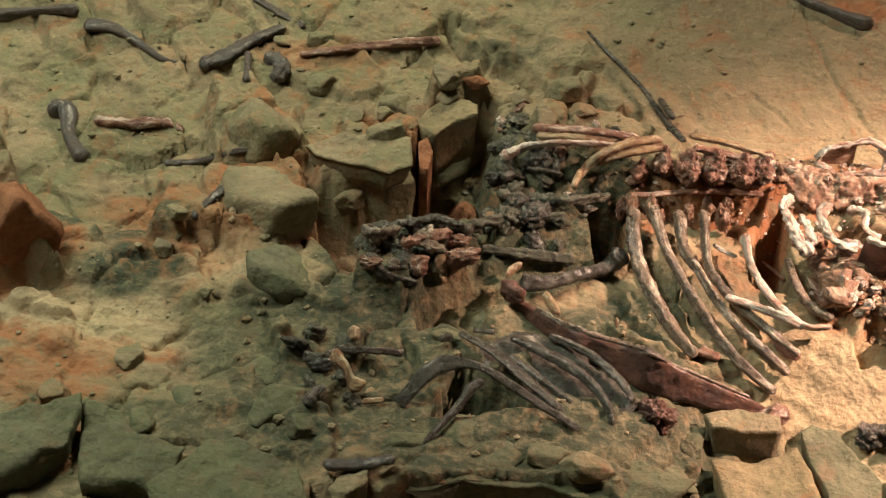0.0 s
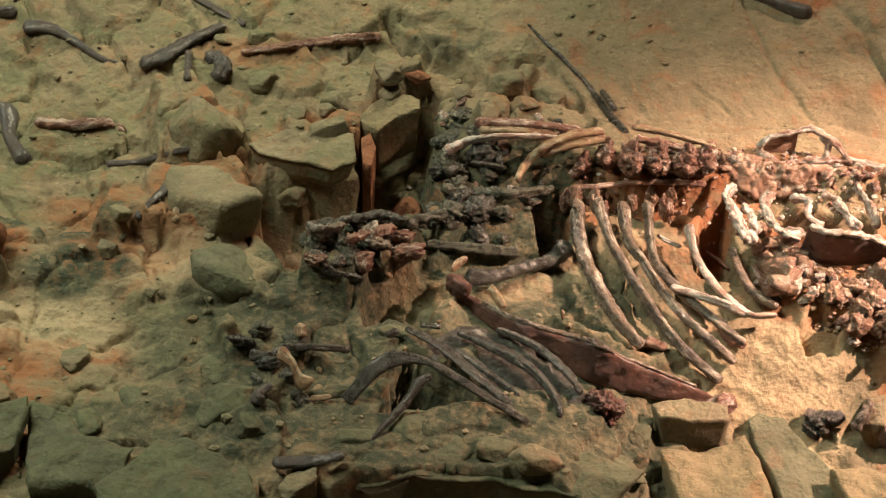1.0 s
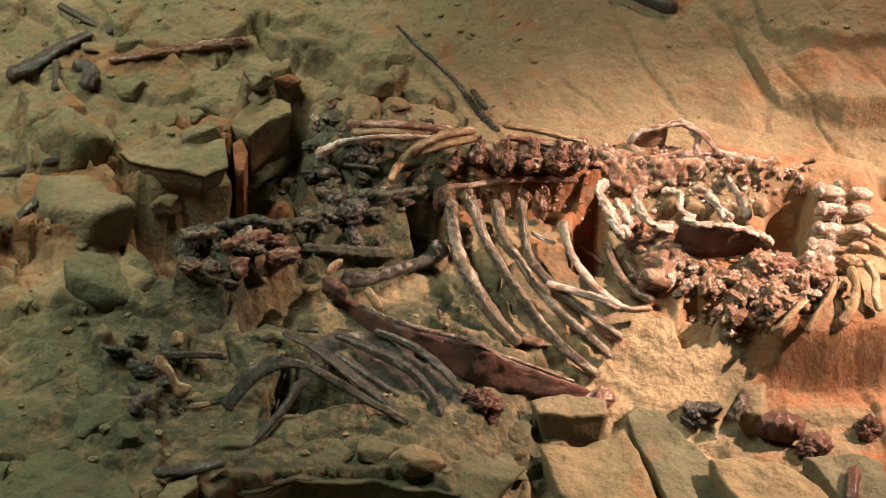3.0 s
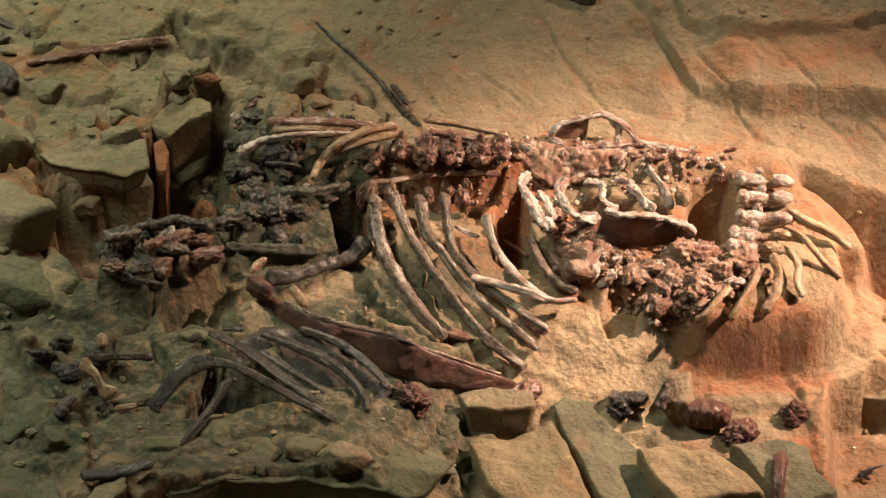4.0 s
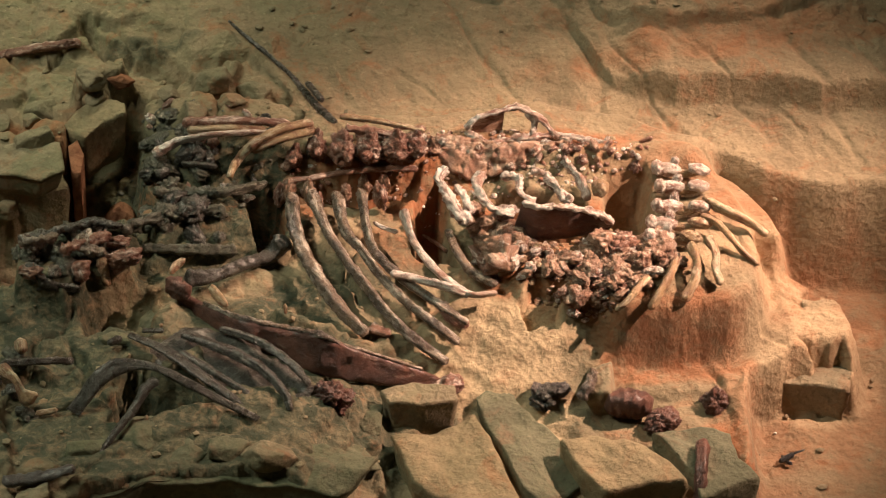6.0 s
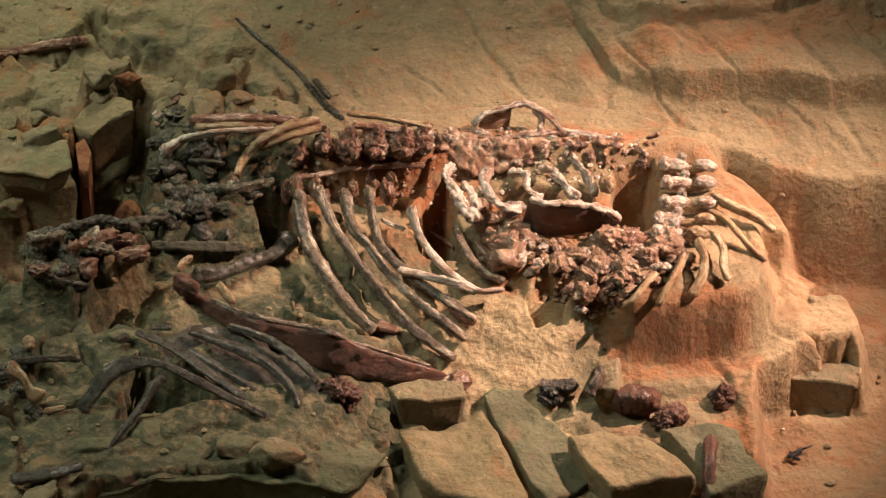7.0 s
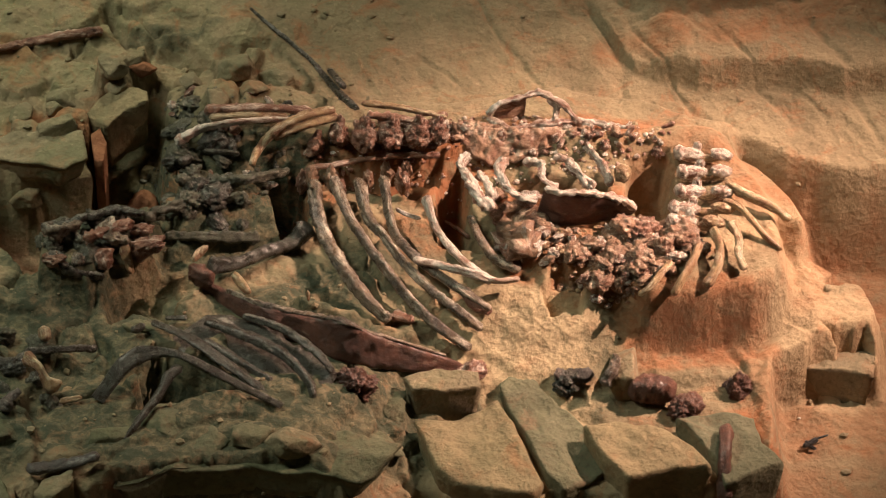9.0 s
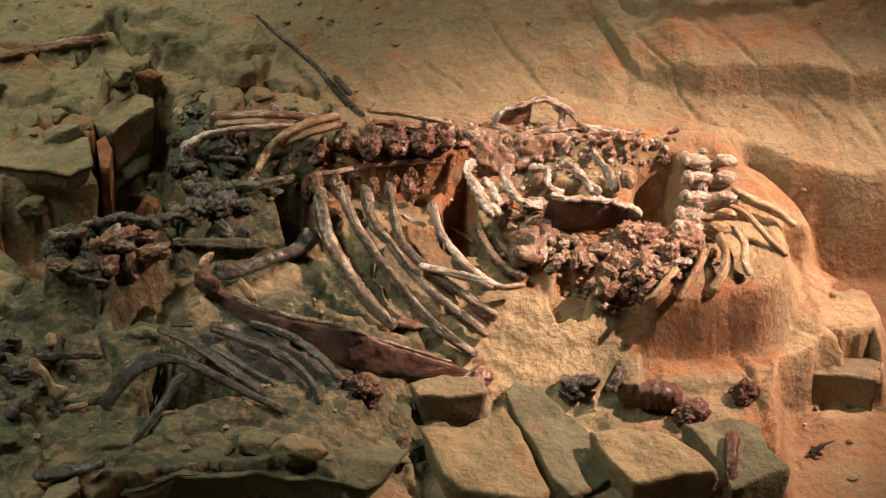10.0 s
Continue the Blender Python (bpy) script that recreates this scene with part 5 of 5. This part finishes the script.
bone("far_bone", [(-2.200, 10.010, 0.010, .020), (-2.118, 10.134, 0.014, .022), (-2.055, 10.358, 0.017, .022), (-1.999, 10.472, 0.017, .016)], SLATE, "grey rib in a groove of the boulder", rough=0.2)
bone("far_bone", [(0.916, 12.266, 0.014, .03), (1.147, 12.168, 0.017, .036), (1.391, 12.072, 0.017, .05)], SLATE, "dark bone with a broad end high on the slope", rough=0.12)
bone("far_bone", [(-2.015, 10.145, 0.021, .014), (-1.991, 10.046, 0.021, .022)], OCHRE, "orange bone chip in the boulder's side")

# ---- stones among the bones ----
STONE = "loose angular sandstone among fossil bones"
for k, (x, y, off, size) in enumerate([(-1.329, 11.179, .03, .06), (-1.513, 11.165, .02, .09), (-1.015, 11.233, .02, .10), (-0.571, 11.282, .03, .07), (-0.963, 11.249, .03, .13), (-1.289, 11.284, .0, .11), (-1.722, 11.375, .0, .12),
                                        (-1.443, 10.583, .0, .10), (-2.263, 9.960, .04, .07), (-2.052, 9.621, .02, .05), (-1.993, 11.632, .02, .05), (-1.771, 11.690, .02, .09), (-0.354, 11.317, .02, .12), (-0.113, 11.349, .02, .12), (-0.231, 11.088, .02, .08), (-0.428, 10.998, .0, .09),
                                        (-2.323, 9.867, .0, .07), (-2.345, 9.134, .0, .10), (-2.662, 8.799, .0, .10), (-2.331, 8.563, .02, .12), (-1.913, 8.409, .02, .10), (-2.613, 8.396, .03, .14), (-1.629, 8.482, .02, .15), (-1.395, 8.378, .02, .12)]):
    rock(x, y, off, (size * 1.25, size, size * 0.75), (6 * (k % 3) - 6, 5 * (k % 4) - 8, 67 * k), ROCK, STONE, k % 9, "loose_stone", "stones among the bones")
rock(*(-0.840, 11.319, .03), (0.10, 0.06, 0.05), (0, 0, 20), REDROCK, "small red stone beyond the neck", 4)
BEDS = "layered sandstone block beside a dark crevice"
slab([(-1.71, 10.70), (-1.54, 10.80), (-1.41, 10.79), (-1.27, 10.86), (-1.15, 10.82), (-1.11, 10.59), (-1.22, 10.51), (-1.45, 10.55), (-1.64, 10.62)], 0.16, 0.13, ROCK, BEDS, (0, 0.2), 11, 0.4)
slab([(-1.66, 10.72), (-1.42, 10.84), (-1.17, 10.82), (-1.09, 10.62), (-1.23, 10.57), (-1.45, 10.60), (-1.58, 10.66)], 0.03, 0.50, ROCK, BEDS, (0, 0.1), 12, 0.5)
rock(*(-1.28, 10.84, .05), (0.16, 0.12, 0.12), (6, 0, 20), ROCK, "rounded sandstone block lying on a layered block", 2)
slab([(-1.15, 10.95), (-1.06, 11.12), (-0.97, 11.23), (-0.81, 11.13), (-0.80, 11.05), (-0.94, 10.98), (-1.02, 10.88)], 0.15, 0.28, SHADED_BROWN, BEDS, (0.1, 0.2), 13, 0.4)
slab([(-1.11, 10.86), (-1.06, 10.90), (-1.02, 10.80), (-1.03, 10.64), (-1.08, 10.66)], 0.09, 0.45, REDROCK, "thin orange pillar beside a dark crevice", (0, 0.3), 14, 0.6)
slab([(-3.00, 8.42), (-2.69, 8.58), (-2.48, 8.66), (-2.44, 8.55), (-2.47, 8.37), (-2.62, 8.21), (-2.92, 8.11)], 0.20, 0.4, SHADED_MOSS, "greenish sandstone block with a red broken side", (0, 0.2), 15)
slab([(-2.47, 8.69), (-2.29, 8.69), (-2.17, 8.52), (-1.92, 8.46), (-1.96, 8.23), (-2.38, 8.21)], 0.13, 0.3, SHADED_MOSS, "cracked greenish sandstone slab", (0, 0.2), 16)
slab([(-1.82, 8.51), (-1.68, 8.53), (-1.39, 8.37), (-1.25, 8.11), (-1.92, 8.03), (-2.05, 8.19)], 0.16, 0.3, SHADED_MOSS, "cracked greenish sandstone slab", (0, 0.2), 17)
rock(*(-2.000, 10.829, .02), (0.27, 0.25, 0.24), (8, 10, 30), ROCK, "large sandstone boulder with a red side", 3)
rock(*(-1.883, 10.242, -.09), (0.44, 0.30, 0.30), (5, 0, -20), ROCK, "large sandstone boulder with a red broken side", 8)
rock(*(-1.719, 9.851, -.04), (0.34, 0.20, 0.17), (0, 8, -20), SHADED_MOSS, "smooth greenish sandstone boulder beside a crevice", 3)
rock(*(-3.075, 9.691, .02), (0.26, 0.24, 0.34), (5, 0, 25), REDROCK, "large dark red block beside the slope", 6)
rock(*(-0.84, 10.80, .02), (0.10, 0.16, 0.20), (25, 0, 30), REDROCK, "orange-red rock in the crevice", 1)

for k, ((x, y, off), size) in enumerate((((-0.795, 9.509, .02), .07), ((-0.425, 8.726, .0), .13), ((-0.645, 8.880, .0), .14), ((-0.627, 9.806, .0), .08), ((-0.237, 8.745, .0), .11), ((0.454, 9.130, .0), .10), ((0.363, 8.912, .0), .12), ((-0.881, 8.776, .0), .12), ((-2.023, 8.949, .0), .13), ((-2.212, 8.779, .0), .12), ((-1.673, 9.206, .0), .12), ((-1.535, 8.894, .0), .13), ((-1.401, 8.750, .0), .10))):
    rock(x, y, off - 0.3 * size, (size * 1.5, size * 1.1, size * 0.75), (8 * (k % 3) - 6, 7 * (k % 4) - 8, 53 * k), SHADED_MOSS, "mossy greenish stone half buried in shade", (k + 4) % 9, "mossy_stone", "mossy stones in the shade")

# ---- left lying on the pit floor ----
tool = new("hand_tool")
tx, ty, toff = (2.634, 9.252, 0.01)
tool.location = (tx, ty, on(tx, ty))
tz = on(tx, ty)
part("handle", shaft("handle", [(2.581, 9.205, .03, .012), (2.635, 9.225, .04, .014), (2.667, 9.239, .04, .012)], STEEL, origin=(tx, ty, tz), rough=0.05), tool)
part("grip", shaft("grip", [(2.601, 9.249, .03, .010), (2.624, 9.210, .03, .010), (2.653, 9.197, .02, .008)], STEEL, origin=(tx, ty, tz), rough=0.05), tool)
part("blade", shaft("blade", [(2.659, 9.241, .04, .007), (2.726, 9.262, .04, .004)], STEEL, origin=(tx, ty, tz), rough=0.02), tool)
tagged(tool, "small black hand tool lying on the pit floor", "tool")
ob = new("white_chip", stone(WHITE, 3, 3))
ob.matrix_world = placed(*(2.598, 9.413, .006), (0.014, 0.009, 0.008), (0, 0, 10))
tagged(ob, "small white chip lying on the pit floor", "chip")

# ---- crumbs of stone and bone ----


def crumbs(name, count, corners, lo, hi, material, label, seed, power=4, thin=0.0):
    """Fine rubble, one mesh."""
    rnd = random.Random(seed)
    verts, faces = [], []
    bv, bf = BALLS[2] if hi > 0.03 else ball(1)
    xs, ys = [p[0] for p in corners], [p[1] for p in corners]
    for k in range(count):
        x, y = rnd.uniform(min(xs), max(xs)), rnd.uniform(min(ys), max(ys))
        if inside(np.array(x), np.array(y), corners) < 0 or (x > 0.6 and rnd.random() < thin):
            continue
        s = lo + (hi - lo) * rnd.random() ** power
        z, a, q = on(x, y) + 0.25 * s, rnd.uniform(0, 6.28), rnd.uniform(0.6, 1.0)
        first = len(verts)
        for v in bv:
            w = s * (1 + 0.7 * noise.noise(v * 1.7 + Vector((k, 0, 0))))
            verts.append((x + w * (1.3 * v.x * math.cos(a) - v.y * math.sin(a)), y + w * (1.3 * v.x * math.sin(a) + v.y * math.cos(a)), z + w * q * v.z))
        faces += [tuple(first + i for i in f) for f in bf]
    grain = [(0.5 * v[0], 0.5 * v[1], v[2]) for v in verts]
    return tagged(new(name, mesh_of(name, verts, faces, material, False, grain)), label, "rubble", kind="stuff")


crumbs("stone_crumbs", 2400, [(-3.8, 7.8), (3.6, 7.8), (3.6, 12.6), (-3.8, 12.6)], 0.004, 0.025, ROCK, "small crumbs of sandstone strewn over the dig", 77, 5, 0.8)
BODY = [(0.049, 10.661, 0)[:2], (0.858, 10.934, 0)[:2], (1.293, 10.960, 0)[:2], (2.076, 10.690, 0)[:2], (1.824, 10.600, 0)[:2], (1.247, 10.288, 0)[:2], (0.780, 10.576, 0)[:2], (0.108, 10.549, 0)[:2]]
HEAP = [(1.098, 10.315, 0)[:2], (1.524, 10.076, 0)[:2], (2.119, 10.050, 0)[:2], (1.793, 9.580, 0)[:2], (1.322, 9.752, 0)[:2]]
NECK = [(-0.806, 11.273, 0)[:2], (0.051, 10.891, 0)[:2], (0.046, 10.512, 0)[:2], (-0.545, 10.135, 0)[:2], (-1.264, 9.735, 0)[:2], (-1.352, 10.592, 0)[:2]]
crumbs("bone_crumbs", 700, BODY, 0.005, 0.018, RUST, "fine rusty rubble of broken bone", 78, 2)
crumbs("bone_crumbs", 500, BODY, 0.005, 0.016, PALE, "fine pale rubble of broken bone", 79, 2)
crumbs("bone_crumbs", 900, HEAP, 0.006, 0.02, EARTH, "fine red-brown rubble of small bones", 80, 2)
crumbs("bone_crumbs", 500, HEAP, 0.005, 0.02, OCHRE, "fine ochre rubble of small bones", 81, 2)
crumbs("bone_crumbs", 500, NECK, 0.005, 0.02, CRUST, "fine dark rubble of neck bones", 82, 2)
